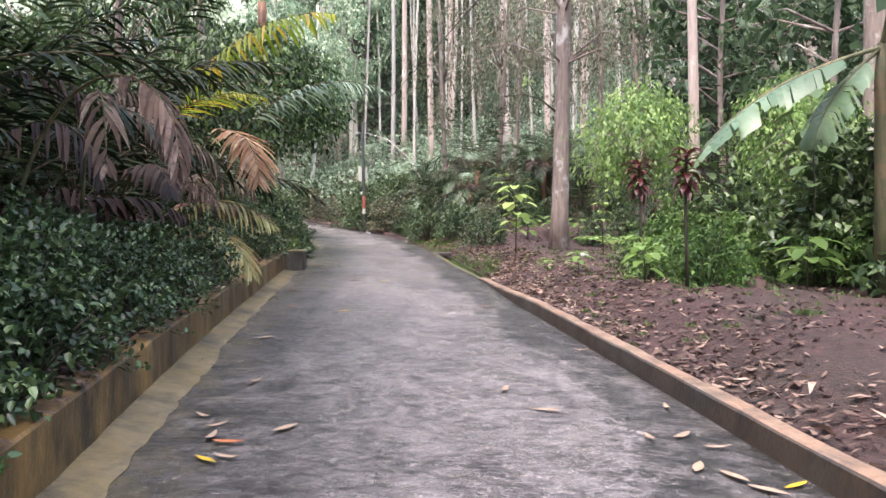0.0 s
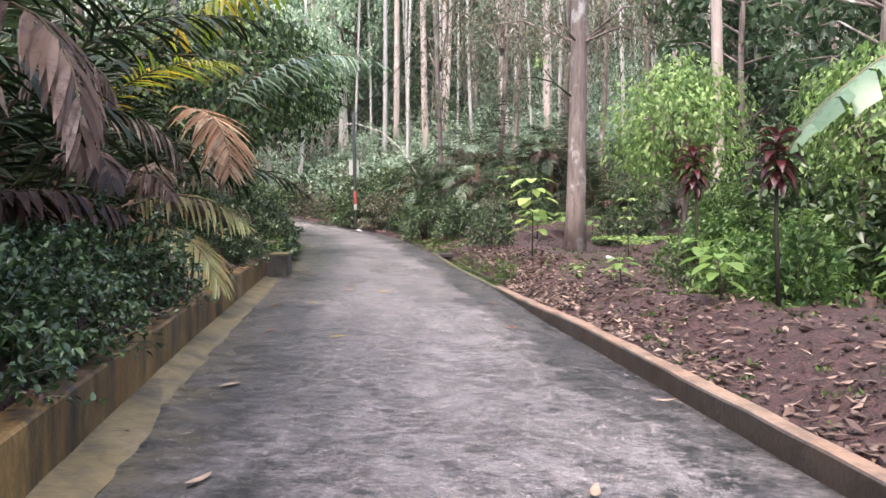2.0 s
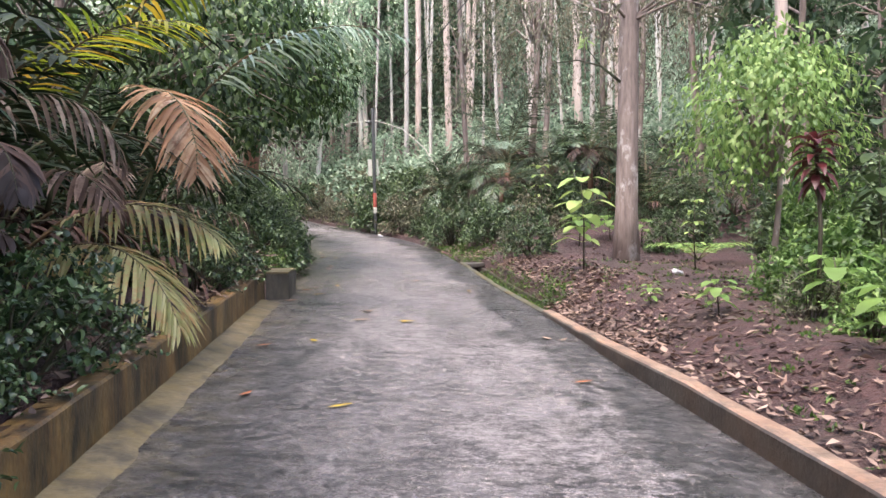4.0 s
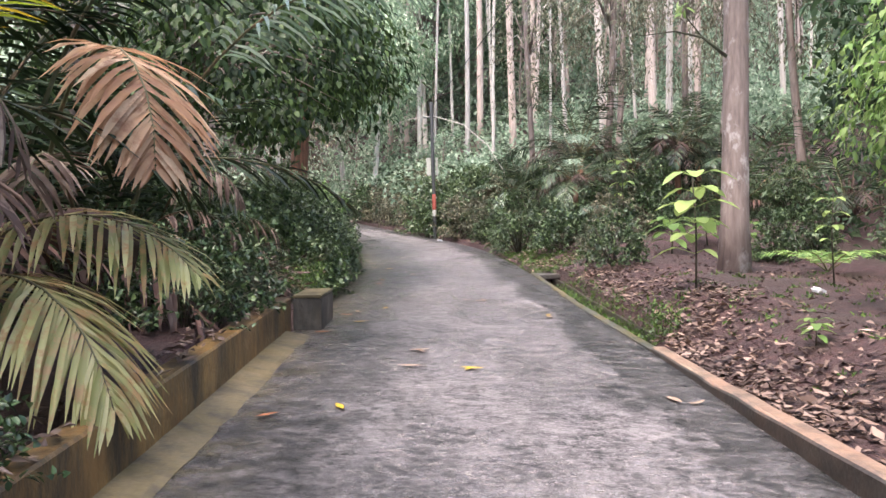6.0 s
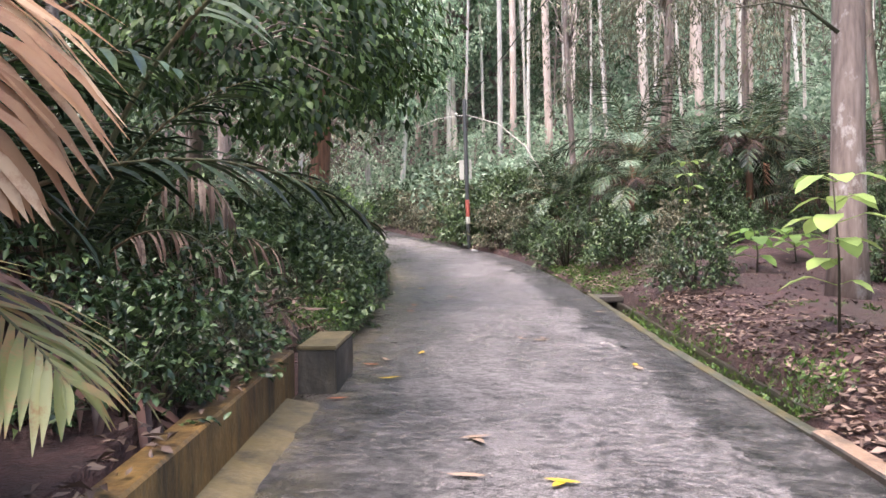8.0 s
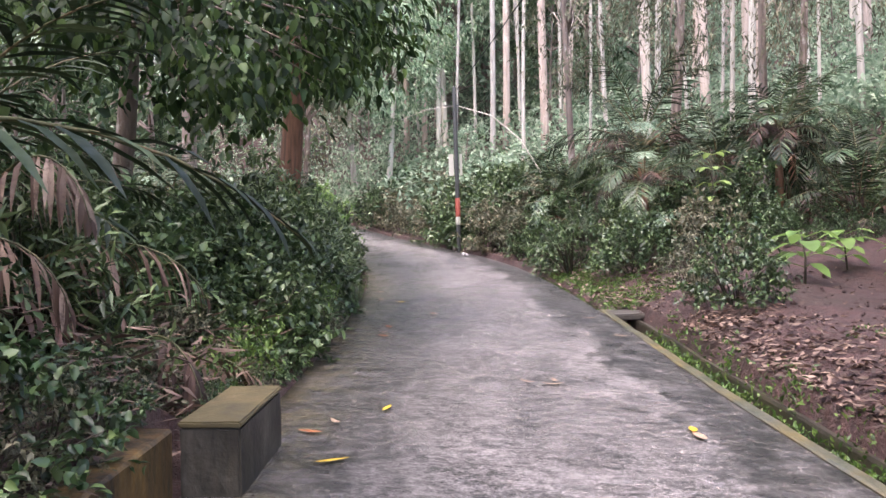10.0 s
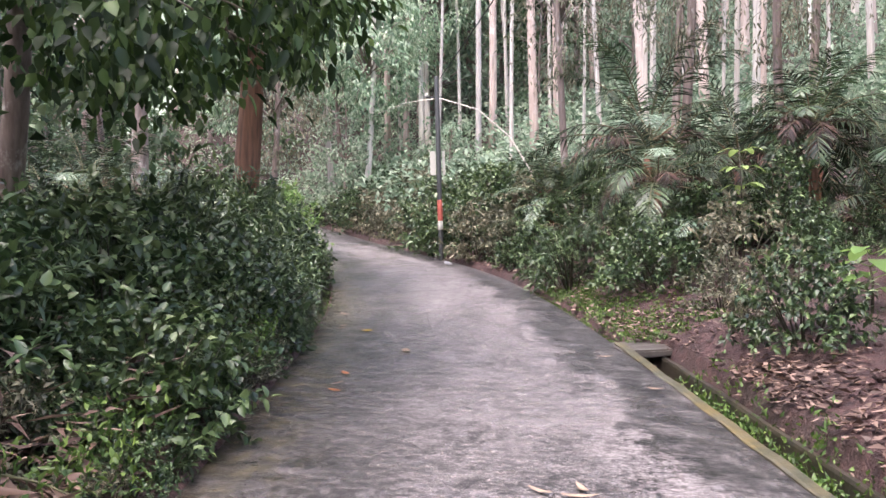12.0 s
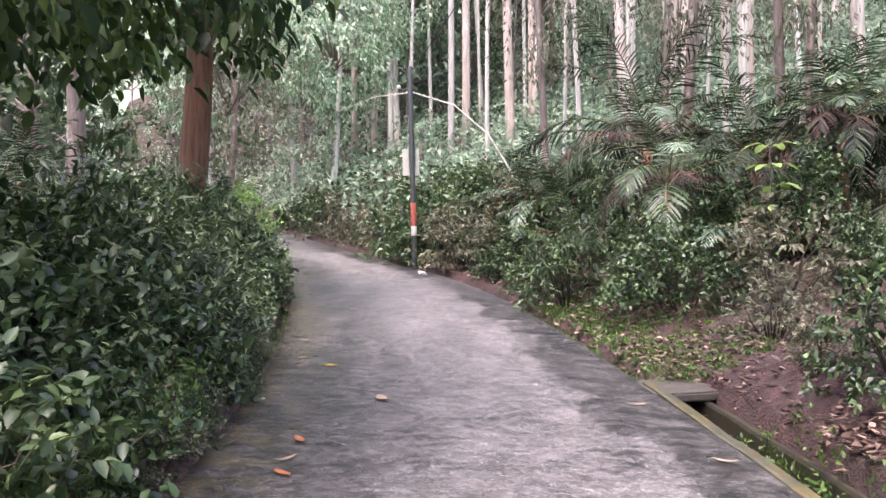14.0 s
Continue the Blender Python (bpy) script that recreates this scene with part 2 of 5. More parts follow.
BARK_BROWN = bark_material("orange_brown_bark", (0.085, 0.040, 0.022), (0.24, 0.12, 0.068), (0.15, 0.11, 0.085), 0.62, 9.0, 0.8)
DEAD_STALK = bark_material("dead_brown_stalk", (0.03, 0.017, 0.012), (0.10, 0.055, 0.042), (0.16, 0.11, 0.09), 0.6)
POLE_DARK = plain_material("dark_steel_pole", (0.045, 0.047, 0.045), 0.5)
POLE_RED = plain_material("faded_red_paint", (0.33, 0.075, 0.05), 0.6)
POLE_WHITE = plain_material("off_white_paint", (0.44, 0.43, 0.37), 0.6)
CABLE = plain_material("black_cable", (0.02, 0.02, 0.02), 0.5)
LITTER_WHITE = plain_material("white_plastic_scrap", (0.75, 0.75, 0.76), 0.45, 0.15)
STONE = concrete_material("rusty_stone", (0.09, 0.055, 0.042), (0.10, 0.05, 0.032), (0.03, 0.022, 0.02))


def mist_glow_material():
    """Pale wet distance behind the last trees; the mist is painted and glows."""
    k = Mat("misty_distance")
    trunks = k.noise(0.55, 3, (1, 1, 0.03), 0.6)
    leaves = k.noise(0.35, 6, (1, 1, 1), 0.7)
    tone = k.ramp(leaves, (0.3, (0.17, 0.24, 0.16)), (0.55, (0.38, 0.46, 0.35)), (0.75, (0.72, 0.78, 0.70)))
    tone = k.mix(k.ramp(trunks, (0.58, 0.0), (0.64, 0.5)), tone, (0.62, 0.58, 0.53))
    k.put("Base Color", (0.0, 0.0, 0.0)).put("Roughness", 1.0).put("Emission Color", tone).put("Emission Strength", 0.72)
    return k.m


MIST_GLOW = mist_glow_material()


# ---- the plan: road edges and heights ----
def spline(knots):
    ys = np.array([k[0] for k in knots], float)
    vs = np.array([k[1] for k in knots], float)

    def value(y):
        y = np.asarray(y, float)
        return (np.interp(y - 1.4, ys, vs) + np.interp(y - 0.7, ys, vs) + np.interp(y, ys, vs) + np.interp(y + 0.7, ys, vs) + np.interp(y + 1.4, ys, vs)) / 5
    return value


road_z = spline([(-30, -1.9), (0, 0.05), (5, 0.38), (10, 0.67), (15, 1.0), (20, 1.27), (25, 1.52), (30, 1.9), (35, 2.35), (40, 2.8), (60, 4.6), (200, 10)])
edge_r = spline([(-30, 6.3), (0, 2.45), (3.8, 1.95), (5, 1.8), (7, 1.55), (9, 1.32), (12, 0.92), (14.2, 0.73), (16, 0.45), (17.4, 0.22), (19, 0.08), (21, -0.15), (23, -0.4), (25, -0.7), (28.4, -1.4), (31.5, -2.4), (34.3, -3.85), (38.9, -6.1), (46, -9.3), (60, -17), (200, -120)])
edge_l = spline([(-30, 2.2), (0, -1.35), (3.5, -1.77), (6, -2.1), (8.7, -2.4), (10.6, -2.6), (12.2, -2.72), (14.4, -2.95), (16, -3.05), (17.8, -3.17), (19.7, -3.45), (21.7, -3.66), (23, -3.85), (25.3, -4.25), (28.7, -5.04), (32.4, -6.2), (36, -8.0), (46, -13), (60, -21), (200, -124)])


def smooth(a, b, v):
    k = np.clip((np.asarray(v, float) - a) / (b - a), 0, 1)
    return k * k * (3 - 2 * k)


def road_height(x, y):
    u = np.clip((x - edge_l(y)) / (edge_r(y) - edge_l(y)), 0, 1)
    return road_z(y) - 0.13 * u ** 2 * (1 - 0.5 * smooth(18, 26, y))


def ground_height(x, y):
    """The ground's height at a place, beside the road."""
    x, y = np.asarray(x, float), np.asarray(y, float)
    base = road_height(x, y)
    dr, dl = x - edge_r(y), edge_l(y) - x
    # soil mound, drain and bank on the side of the open ground
    mound = 0.12 - 0.10 * smooth(9.5, 14, y) + 0.32 * smooth(0.25, 1.3, dr) - 0.12 * smooth(2.0, 4.0, dr)
    bank = 0.05 + 0.55 * smooth(0.5, 2.2, dr) + 0.35 * smooth(1.5, 4.0, dr)
    far = smooth(21.5, 26.0, y)
    right = mound * (1 - far) + bank * far
    ditch = smooth(0.15, 0.19, dr) * (1 - smooth(0.44, 0.54, dr)) * smooth(14.8, 15.4, y) * (1 - smooth(22.2, 22.5, y))
    right = right - 0.62 * ditch - 0.12 * smooth(0.0, 0.03, dr) * (1 - smooth(0.16, 0.18, dr))
    right = right + 0.17 * np.maximum(dr - 7, 0) * smooth(18, 45, y) + 0.03 * np.maximum(dr - 7, 0)
    # wall, then hedge bank on the other side
    wall = 0.36 + 0.2 * smooth(0.4, 2.5, dl) + 0.10 * np.maximum(dl - 2.5, 0)
    hedge = 0.02 + 0.45 * smooth(0.45, 2.0, dl) + 0.07 * np.maximum(dl - 2.0, 0)
    after = smooth(15.2, 16.0, y)
    left = wall * (1 - after) + hedge * after
    left = np.where(dl < 0.3, np.where(y < 15.6, -0.1, left - 0.28 * smooth(0.03, 0.06, dl) * (1 - smooth(0.2, 0.3, dl)) * smooth(21.8, 22.5, y) * (1 - smooth(28, 30, y))), left)
    z = base + np.where(dr > 0, right, np.where(dl > 0, left, -0.15))
    return z + 0.20 * np.maximum(y - 40, 0) * smooth(2, 9, np.maximum(dr, dl))


def wobble(x, y, scale, amount):
    return amount * noise.noise(Vector((x * scale, y * scale, 3.7)))


def gz(x, y):
    return float(ground_height(x, y)) + soil_relief(x, y)


def soil_relief(x, y):
    d = max(float(x - edge_r(y)), float(edge_l(y) - x))
    k = float(smooth(0.5, 1.2, d))
    return k * (wobble(x, y, 0.9, 0.11) + wobble(x, y, 2.6, 0.06) + wobble(x, y, 6.5, 0.025)) if k > 0 else 0.0


# ---- mesh helpers ----
def mesh_of(name, verts, faces, material, flat=False):
    me = bpy.data.meshes.new(name)
    me.from_pydata([tuple(v) for v in verts], [], [tuple(f) for f in faces])
    me.materials.append(material)
    if not flat:
        me.shade_smooth()
    me.update()
    return me


def part(name, me, parent, label="", m=None):
    ob = new(name, me)
    ob.parent = parent
    if m is not None:
        ob.matrix_basis = m
    return tagged(ob, label)


def thing(name, label, category, group="", m=None, kind=""):
    ob = tagged(new(name), label, category, group, kind)
    if m is not None:
        ob.matrix_basis = m
    return ob


class Geo:
    """Vertices and faces gathered for one mesh."""

    def __init__(self):
        self.v, self.f = [], []

    def add(self, verts, faces):
        o = len(self.v)
        self.v.extend(tuple(p) for p in verts)
        self.f.extend(tuple(i + o for i in f) for f in faces)

    def tube(self, points, radii, sides=6, close=True):
        points = [Vector(p) for p in points]
        rings = []
        for i, p in enumerate(points):
            d = (points[min(i + 1, len(points) - 1)] - points[max(i - 1, 0)]).normalized()
            a = d.orthogonal().normalized() if i == 0 else (a - d * a.dot(d)).normalized()
            b = d.cross(a)
            rings.append([p + radii[i] * (math.cos(2 * math.pi * k / sides) * a + math.sin(2 * math.pi * k / sides) * b) for k in range(sides)])
        faces = []
        for i in range(len(points) - 1):
            for k in range(sides):
                faces.append((i * sides + k, i * sides + (k + 1) % sides, (i + 1) * sides + (k + 1) % sides, (i + 1) * sides + k))
        if close:
            faces.append(tuple(range(sides - 1, -1, -1)))
            faces.append(tuple((len(points) - 1) * sides + k for k in range(sides)))
        self.add([p for r in rings for p in r], faces)

    def leaf(self, p, d, n, length, width, fold=0.25, droop=0.0):
        """A folded blade with a midrib: from p along d, its upper side towards n."""
        d = d.normalized()
        s = d.cross(n)
        if s.length < 1e-4:
            s = d.orthogonal()
        s.normalize()
        n = s.cross(d)
        m1 = p + d * length * 0.42
        tip = p + d * length - n * length * droop
        up = n * width * fold
        self.add([p, m1 + s * width / 2 + up, m1, m1 - s * width / 2 + up, tip], [(0, 1, 2), (0, 2, 3), (2, 1, 4), (3, 2, 4)])

    def quad(self, p, d, n, length, width, fold=0.25, droop=0.0):
        """A plain folded leaf of two faces, for what stays far off."""
        d = d.normalized()
        s = d.cross(n)
        s = s.normalized() if s.length > 1e-4 else d.orthogonal().normalized()
        n = s.cross(d)
        m1 = p + d * length * 0.45 + n * width * fold
        self.add([p, m1 + s * width / 2, p + d * length - n * length * droop, m1 - s * width / 2], [(0, 1, 2), (0, 2, 3)])

    def oval(self, p, d, n, length, width, fold=0.25, droop=0.0):
        """A rounded leaf with a midrib and a drip tip."""
        d = d.normalized()
        s = d.cross(n)
        s = s.normalized() if s.length > 1e-4 else d.orthogonal().normalized()
        n = s.cross(d)
        up = n * width * fold
        m1, m2 = p + d * length * 0.28 - n * length * droop * 0.08, p + d * length * 0.66 - n * length * droop * 0.45
        w1, w2 = width * 0.47, width * 0.42
        self.add([p, m1, m2, p + d * length - n * length * droop, m1 + s * w1 + up, m2 + s * w2 + up * 0.9, m1 - s * w1 + up, m2 - s * w2 + up * 0.9],
                 [(0, 4, 1), (0, 1, 6), (1, 4, 5, 2), (6, 1, 2, 7), (2, 5, 3), (7, 2, 3)])

    def blade(self, p, d, n, length, width, droop, steps=3):
        """A long strap leaf that bends down, folded along its rib."""
        d = d.normalized()
        s = d.cross(n)
        s = s.normalized() if s.length > 1e-4 else d.orthogonal().normalized()
        vs, fs = [], []
        q, dd = p.copy(), d.copy()
        for i in range(steps + 1):
            k = i / steps
            w = width * (0.35 + 1.3 * k if k < 0.4 else 1.0 - 0.95 * ((k - 0.4) / 0.6) ** 1.5) / 2
            up = s.cross(dd) * w * 0.35
            vs += [q + s * w + up, q, q - s * w + up]
            dd = (dd + Vector((0, 0, -droop / steps))).normalized()
            q = q + dd * length / steps
        for i in range(steps):
            a = 3 * i
            fs += [(a, a + 1, a + 4, a + 3), (a + 1, a + 2, a + 5, a + 4)]
        self.add(vs, fs)

    def mesh(self, name, material, flat=False):
        return mesh_of(name, self.v, self.f, material, flat)


def rnd(a, b):
    return random.uniform(a, b)


def any_dir(up=0.0):
    v = Vector((random.gauss(0, 1), random.gauss(0, 1), random.gauss(0, 1) + up))
    return v.normalized()


def sweep(name, path, profile, material, ragged=0.0):
    """A profile (across, up) carried along places of the plan; across is counted along the path's right."""
    g = Geo()
    n = len(profile)
    vs, fs = [], []
    for i, (x, y, z) in enumerate(path):
        a, b = path[max(i - 1, 0)], path[min(i + 1, len(path) - 1)]
        t = Vector((b[0] - a[0], b[1] - a[1], 0)).normalized()
        r = Vector((t.y, -t.x, 0))
        for u, h in profile:
            j = wobble(x * 3 + u * 5, y * 3 + h * 9, 1.0, 0.012)
            torn = ragged * (0.4 * noise.noise(Vector((x * 1.1, y * 1.1, 9.0))) + 0.5 * noise.noise(Vector((x * 4.5, y * 4.5, 4.0)))) if u > 0.1 else 0.0
            vs.append(Vector((x, y, z + h + j)) + r * (u + j + torn))
    for i in range(len(path) - 1):
        for k in range(n - 1):
            fs.append((i * n + k, i * n + k + 1, (i + 1) * n + k + 1, (i + 1) * n + k))
    fs.append(tuple(range(n)))
    fs.append(tuple((len(path) - 1) * n + k for k in range(n - 1, -1, -1)))
    g.add(vs, fs)
    me = g.mesh(name, material, True)
    return me


# ---- ground and road ----
def build_ground():
    ys = list(np.arange(-24, 2, 1.0)) + list(np.arange(2, 32, 0.2)) + list(np.arange(32, 60, 1.0)) + list(np.arange(60, 161, 5.0))
    left = [-90, -60, -40, -28, -20, -15, -12, -10, -8, -6.5, -5.5, -4.6, -3.9, -3.3, -2.8, -2.4, -2.0, -1.7, -1.4, -1.1, -0.85, -0.6, -0.45, -0.32, -0.29, -0.2, -0.065, -0.025]
    right = [0.035, 0.155, 0.2, 0.33, 0.45, 0.55, 0.7, 0.85, 1.0, 1.2, 1.4, 1.6, 1.8, 2.0, 2.25, 2.5, 2.8, 3.1, 3.5, 4, 4.5, 5.2, 6, 7, 8.5, 10, 12.5, 16, 22, 30, 45, 65, 95]
    cols = [("l", v) for v in left] + [("c", 0.03), ("c", 0.5), ("c", 0.97)] + [("r", v) for v in right]
    vs, fs = [], []
    for y in ys:
        l, r = float(edge_l(y)), float(edge_r(y))
        for side, v in cols:
            x = l + v if side == "l" else r + v if side == "r" else l + (r - l) * v
            vs.append((x, y, gz(x, y)))
    n = len(cols)
    for i in range(len(ys) - 1):
        for k in range(n - 1):
            fs.append((i * n + k, i * n + k + 1, (i + 1) * n + k + 1, (i + 1) * n + k))
    ob = new("ground", mesh_of("ground", vs, fs, SOIL))
    tagged(ob, "damp red-brown soil with leaf litter beside a road", "ground", kind="structure")


def build_road():
    vs, fs = [], []
    ys = list(np.arange(-22, 34, 0.5)) + list(np.arange(34, 75, 1.0))
    us = np.linspace(0, 1, 13)
    for y in ys:
        l, r = float(edge_l(y)), float(edge_r(y))
        for u in us:
            x = l + (r - l) * u
            vs.append((x, y, float(road_height(x, y)) + wobble(x, y, 0.5, 0.012)))
    n = len(us)
    for i in range(len(ys) - 1):
        for k in range(n - 1):
            fs.append((i * n + k, i * n + k + 1, (i + 1) * n + k + 1, (i + 1) * n + k))
    # the slab's two outer faces
    for side in (0, n - 1):
        o = len(vs)
        for i in range(len(ys)):
            p = vs[i * n + side]
            vs.append((p[0], p[1], p[2] - 0.45))
        for i in range(len(ys) - 1):
            fs.append((i * n + side, (i + 1) * n + side, o + i + 1, o + i))
    me = mesh_of("road", vs, fs, ROAD)
    lanes = [us[i % n] if i < n * len(ys) else float(i >= n * len(ys) + len(ys)) for i in range(len(vs))]
    layer = me.uv_layers.new(name="across")
    for loop in me.loops:
        layer.data[loop.index].uv = (lanes[loop.vertex_index], vs[loop.vertex_index][1] * 0.1)
    ob = new("road", me)
    tagged(ob, "wet grey brushed concrete road, narrow and bending", "road", kind="structure")


def along(edge, y0, y1, off=0.0, step=0.4, sink=None):
    out = []
    for y in np.arange(y0, y1 + 1e-6, step):
        x = float(edge(y))
        out.append((x + off, float(y), float(road_height(x, y)) - (sink(y) if sink else 0.0)))
    return out


def kerb_sink(y):
    return 0.13 * float(smooth(9.5, 14.4, y))


def build_edging():
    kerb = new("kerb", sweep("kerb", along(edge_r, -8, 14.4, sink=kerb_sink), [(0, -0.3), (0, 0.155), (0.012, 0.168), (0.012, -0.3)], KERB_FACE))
    tagged(kerb, "dark concrete kerb with an ochre soil-stained top", "kerb", kind="structure")
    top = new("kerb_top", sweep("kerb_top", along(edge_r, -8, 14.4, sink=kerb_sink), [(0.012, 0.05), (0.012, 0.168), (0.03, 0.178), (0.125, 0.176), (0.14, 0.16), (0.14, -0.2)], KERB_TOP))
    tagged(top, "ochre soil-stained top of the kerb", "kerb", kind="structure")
    lip = new("drain_edge", sweep("drain_edge", along(edge_r, 14.0, 22.4), [(0, -0.3), (0, 0.012), (0.02, 0.022), (0.09, 0.018), (0.11, 0.0), (0.12, -0.42)], MOSSY))
    tagged(lip, "moss-yellowed concrete strip between road and open drain", "drain edge", kind="structure")
    outer = new("drain_wall", sweep("drain_wall", along(edge_r, 15.2, 22.4, 0.42), [(0, -0.42), (0.01, -0.10), (0.02, -0.075), (0.07, -0.08), (0.07, -0.3)], DRAIN))
    tagged(outer, "thin concrete wall of an open roadside drain", "drain wall", kind="structure")
    ys = np.arange(21.6, 29.6, 0.4)
    rim = [(float(edge_l(y)) - 0.2, float(y), float(road_z(y))) for y in ys]
    gutter = new("gutter_rim", sweep("gutter_rim", rim, [(0.0, -0.35), (0.0, -0.02), (-0.015, 0.0), (-0.07, -0.01), (-0.08, -0.35)], DRAIN))
    tagged(gutter, "dark wet concrete rim of a narrow roadside gutter", "gutter rim", kind="structure")
    wall = new("retaining_wall", sweep("retaining_wall", along(edge_l, -8, 14.8), [(0.0, -0.2), (0.0, 0.35), (-0.015, 0.365), (-0.17, 0.365), (-0.18, 0.35), (-0.18, -0.2)], WALL))
    tagged(wall, "low ochre concrete retaining wall with dark streaks", "retaining wall", kind="structure")
    foot = new("wall_footing", sweep("wall_footing", along(edge_l, -8, 14.6, step=0.12), [(0.25, -0.2), (0.25, 0.004), (0.20, 0.018), (0.0, 0.055), (0.0, -0.2)], FOOTING, 0.07))
    tagged(foot, "mossy yellow concrete footing along the wall", "footing", kind="structure")


# Distant sheet that gives off its own light, with mist painted on.
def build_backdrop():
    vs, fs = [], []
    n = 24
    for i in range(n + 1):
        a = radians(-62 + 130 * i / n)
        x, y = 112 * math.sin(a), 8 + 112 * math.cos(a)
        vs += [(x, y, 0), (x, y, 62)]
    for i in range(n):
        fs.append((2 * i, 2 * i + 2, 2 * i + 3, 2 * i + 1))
    ob = new("backdrop", mesh_of("backdrop", vs, fs, MIST_GLOW))
    tagged(ob, "self-lit backdrop painted as a pale misty wooded slope", "backdrop", kind="structure")


build_ground()
build_road()
build_edging()
build_backdrop()


# ---- plants: one function for each kind ----
def dome_point(rx, ry, h):
    """A place near the outside of a rounded, uneven bush."""
    a, e = rnd(0, 2 * math.pi), math.asin(rnd(-0.15, 1.0))
    k = rnd(0.62, 1.0) * (1 + 0.22 * noise.noise(Vector((math.cos(a) * 1.7, math.sin(a) * 1.7, e * 2))))
    return Vector((rx * k * math.cos(e) * math.cos(a), ry * k * math.cos(e) * math.sin(a), h * (0.12 + 0.88 * k * max(math.sin(e), -0.1))))


def shrub(label, material, rx, ry, h, sprays, per_spray, leaf_len, leaf_wid, stems=5, name="shrub", category="shrub", shape="leaf"):
    ob = thing(name, label, category)
    s, g = Geo(), Geo()
    grow = {"leaf": g.leaf, "oval": g.oval, "quad": g.quad}[shape]
    tips = [dome_point(rx, ry, h) for _ in range(sprays)]
    for p in tips[:stems * 3]:
        root = Vector((p.x * 0.12, p.y * 0.12, -0.15))
        mid = root.lerp(p, 0.5) + Vector((rnd(-0.06, 0.06), rnd(-0.06, 0.06), 0.1 * h))
        s.tube([root, mid, p], [0.008 * (1 + h / 2), 0.005 * (1 + h / 2), 0.0025], 5)
    for p in tips:
        out = Vector((p.x, p.y, p.z * 0.5)).normalized()
        axis = (out + any_dir() * 0.7 + Vector((0, 0, 0.25))).normalized()
        reach = leaf_len * rnd(2.5, 5.0)
        for i in range(per_spray):
            k = i / per_spray
            q = p + axis * reach * (k - 0.6) - Vector((0, 0, 0.25 * reach * k * k))
            d = (axis * 0.5 + any_dir() + Vector((0, 0, -0.15))).normalized()
            grow(q, d, any_dir(2.2), leaf_len * rnd(0.65, 1.2), leaf_wid * rnd(0.7, 1.15), 0.25, 0.18)
    part("branchwork", s.mesh("branchwork", STEM), ob)
    part("foliage", g.mesh("foliage", material), ob)
    return ob


def frond_geo(rachis, leaflets, length, lift, arch, blade_len, blade_wid, pairs, bare=0.25, hang=0.6, sweepback=0.5, tatter=0.0):
    """One feather frond that starts at the origin and heads along +y, rising by lift degrees and arching down."""
    pts = []
    p, a = Vector((0, 0, 0)), radians(lift)
    steps = 14
    for i in range(steps + 1):
        pts.append(p.copy())
        p = p + Vector((0, math.cos(a), math.sin(a))) * length / steps
        a -= radians(arch) / steps * (0.4 + 1.2 * i / steps)
    rachis.tube(pts, [0.022 * (1 - 0.85 * i / steps) * (length / 3) ** 0.5 for i in range(steps + 1)], 5)
    for j in range(pairs):
        k = bare + (1 - bare) * (j + 0.5) / pairs
        f = k * steps
        i = min(int(f), steps - 1)
        q = pts[i].lerp(pts[i + 1], f - i)
        t = (pts[i + 1] - pts[i]).normalized()
        size = math.sin(math.pi * min(0.18 + 0.80 * (k - bare) / (1 - bare), 1.0)) ** 0.6
        for side in (-1, 1):
            if random.random() < tatter:
                continue
            up = Vector((1, 0, 0)).cross(t)
            d = Vector((side, 0, 0)) + t * (sweepback + 0.9 * (k - bare)) + up * rnd(-0.25, 0.35) + any_dir() * 0.13
            leaflets.blade(q, d, up, blade_len * size * rnd(0.85, 1.1), blade_wid * rnd(0.85, 1.15), hang * rnd(0.7, 1.3))


def frond_part(parent, material, m, label="", name="frond", **kw):
    r, b = Geo(), Geo()
    frond_geo(r, b, **kw)
    f = part(name, r.mesh("midrib", PETIOLE), parent, label, m)
    part("foliage", b.mesh("foliage", material), f)
    return f


def palm(label, fronds, length, material, lift=(35, 80), arch=(60, 110), pairs=22, blade=(0.7, 0.068), dead=3, name="palm", trunk=0.0):
    ob = thing(name, label, "palm")
    if trunk:
        g = Geo()
        g.tube([(0, 0, -0.2), (0.02, 0, trunk * 0.5), (0, 0.03, trunk)], [0.09, 0.08, 0.07], 8)
        part("trunk", g.mesh("trunk", BARK_BROWN), ob)
    for i in range(9):
        a, k = rnd(0, 6.283), rnd(0.1, 0.5)
        g = Geo()
        tip = Vector((math.cos(a) * k, math.sin(a) * k, 1)) * length * rnd(0.25, 0.42)
        g.tube([(0.12 * math.cos(a), 0.12 * math.sin(a), -0.1), tip * 0.5 + Vector((0, 0, 0.1)), tip], [0.035, 0.024, 0.012], 5)
        part("stalk", g.mesh("stalk", DEAD_STALK), ob, "bare brown stalk")
    turn = 0
    for i in range(fronds):
        turn += 137.5
        old = i < dead
        k = (i - dead) / max(fronds - dead - 1, 1)
        el = rnd(20, 65) if old else lift[0] + (lift[1] - lift[0]) * k
        frond_part(ob, PALM_ROT if old else random.choice(material), pose(0, 0, trunk + 0.05, 0, 0, turn + rnd(-20, 20)), "dead brown frond" if old else "",
                   length=length * (rnd(0.45, 0.7) if old else rnd(0.75, 1.1)), lift=el, arch=rnd(*arch) * (1.3 if old else 1), blade_len=blade[0] * rnd(0.85, 1.1), blade_wid=blade[1],
                   pairs=pairs, hang=0.9 if old else 0.55, tatter=0.25 if old else 0.03)
    return ob


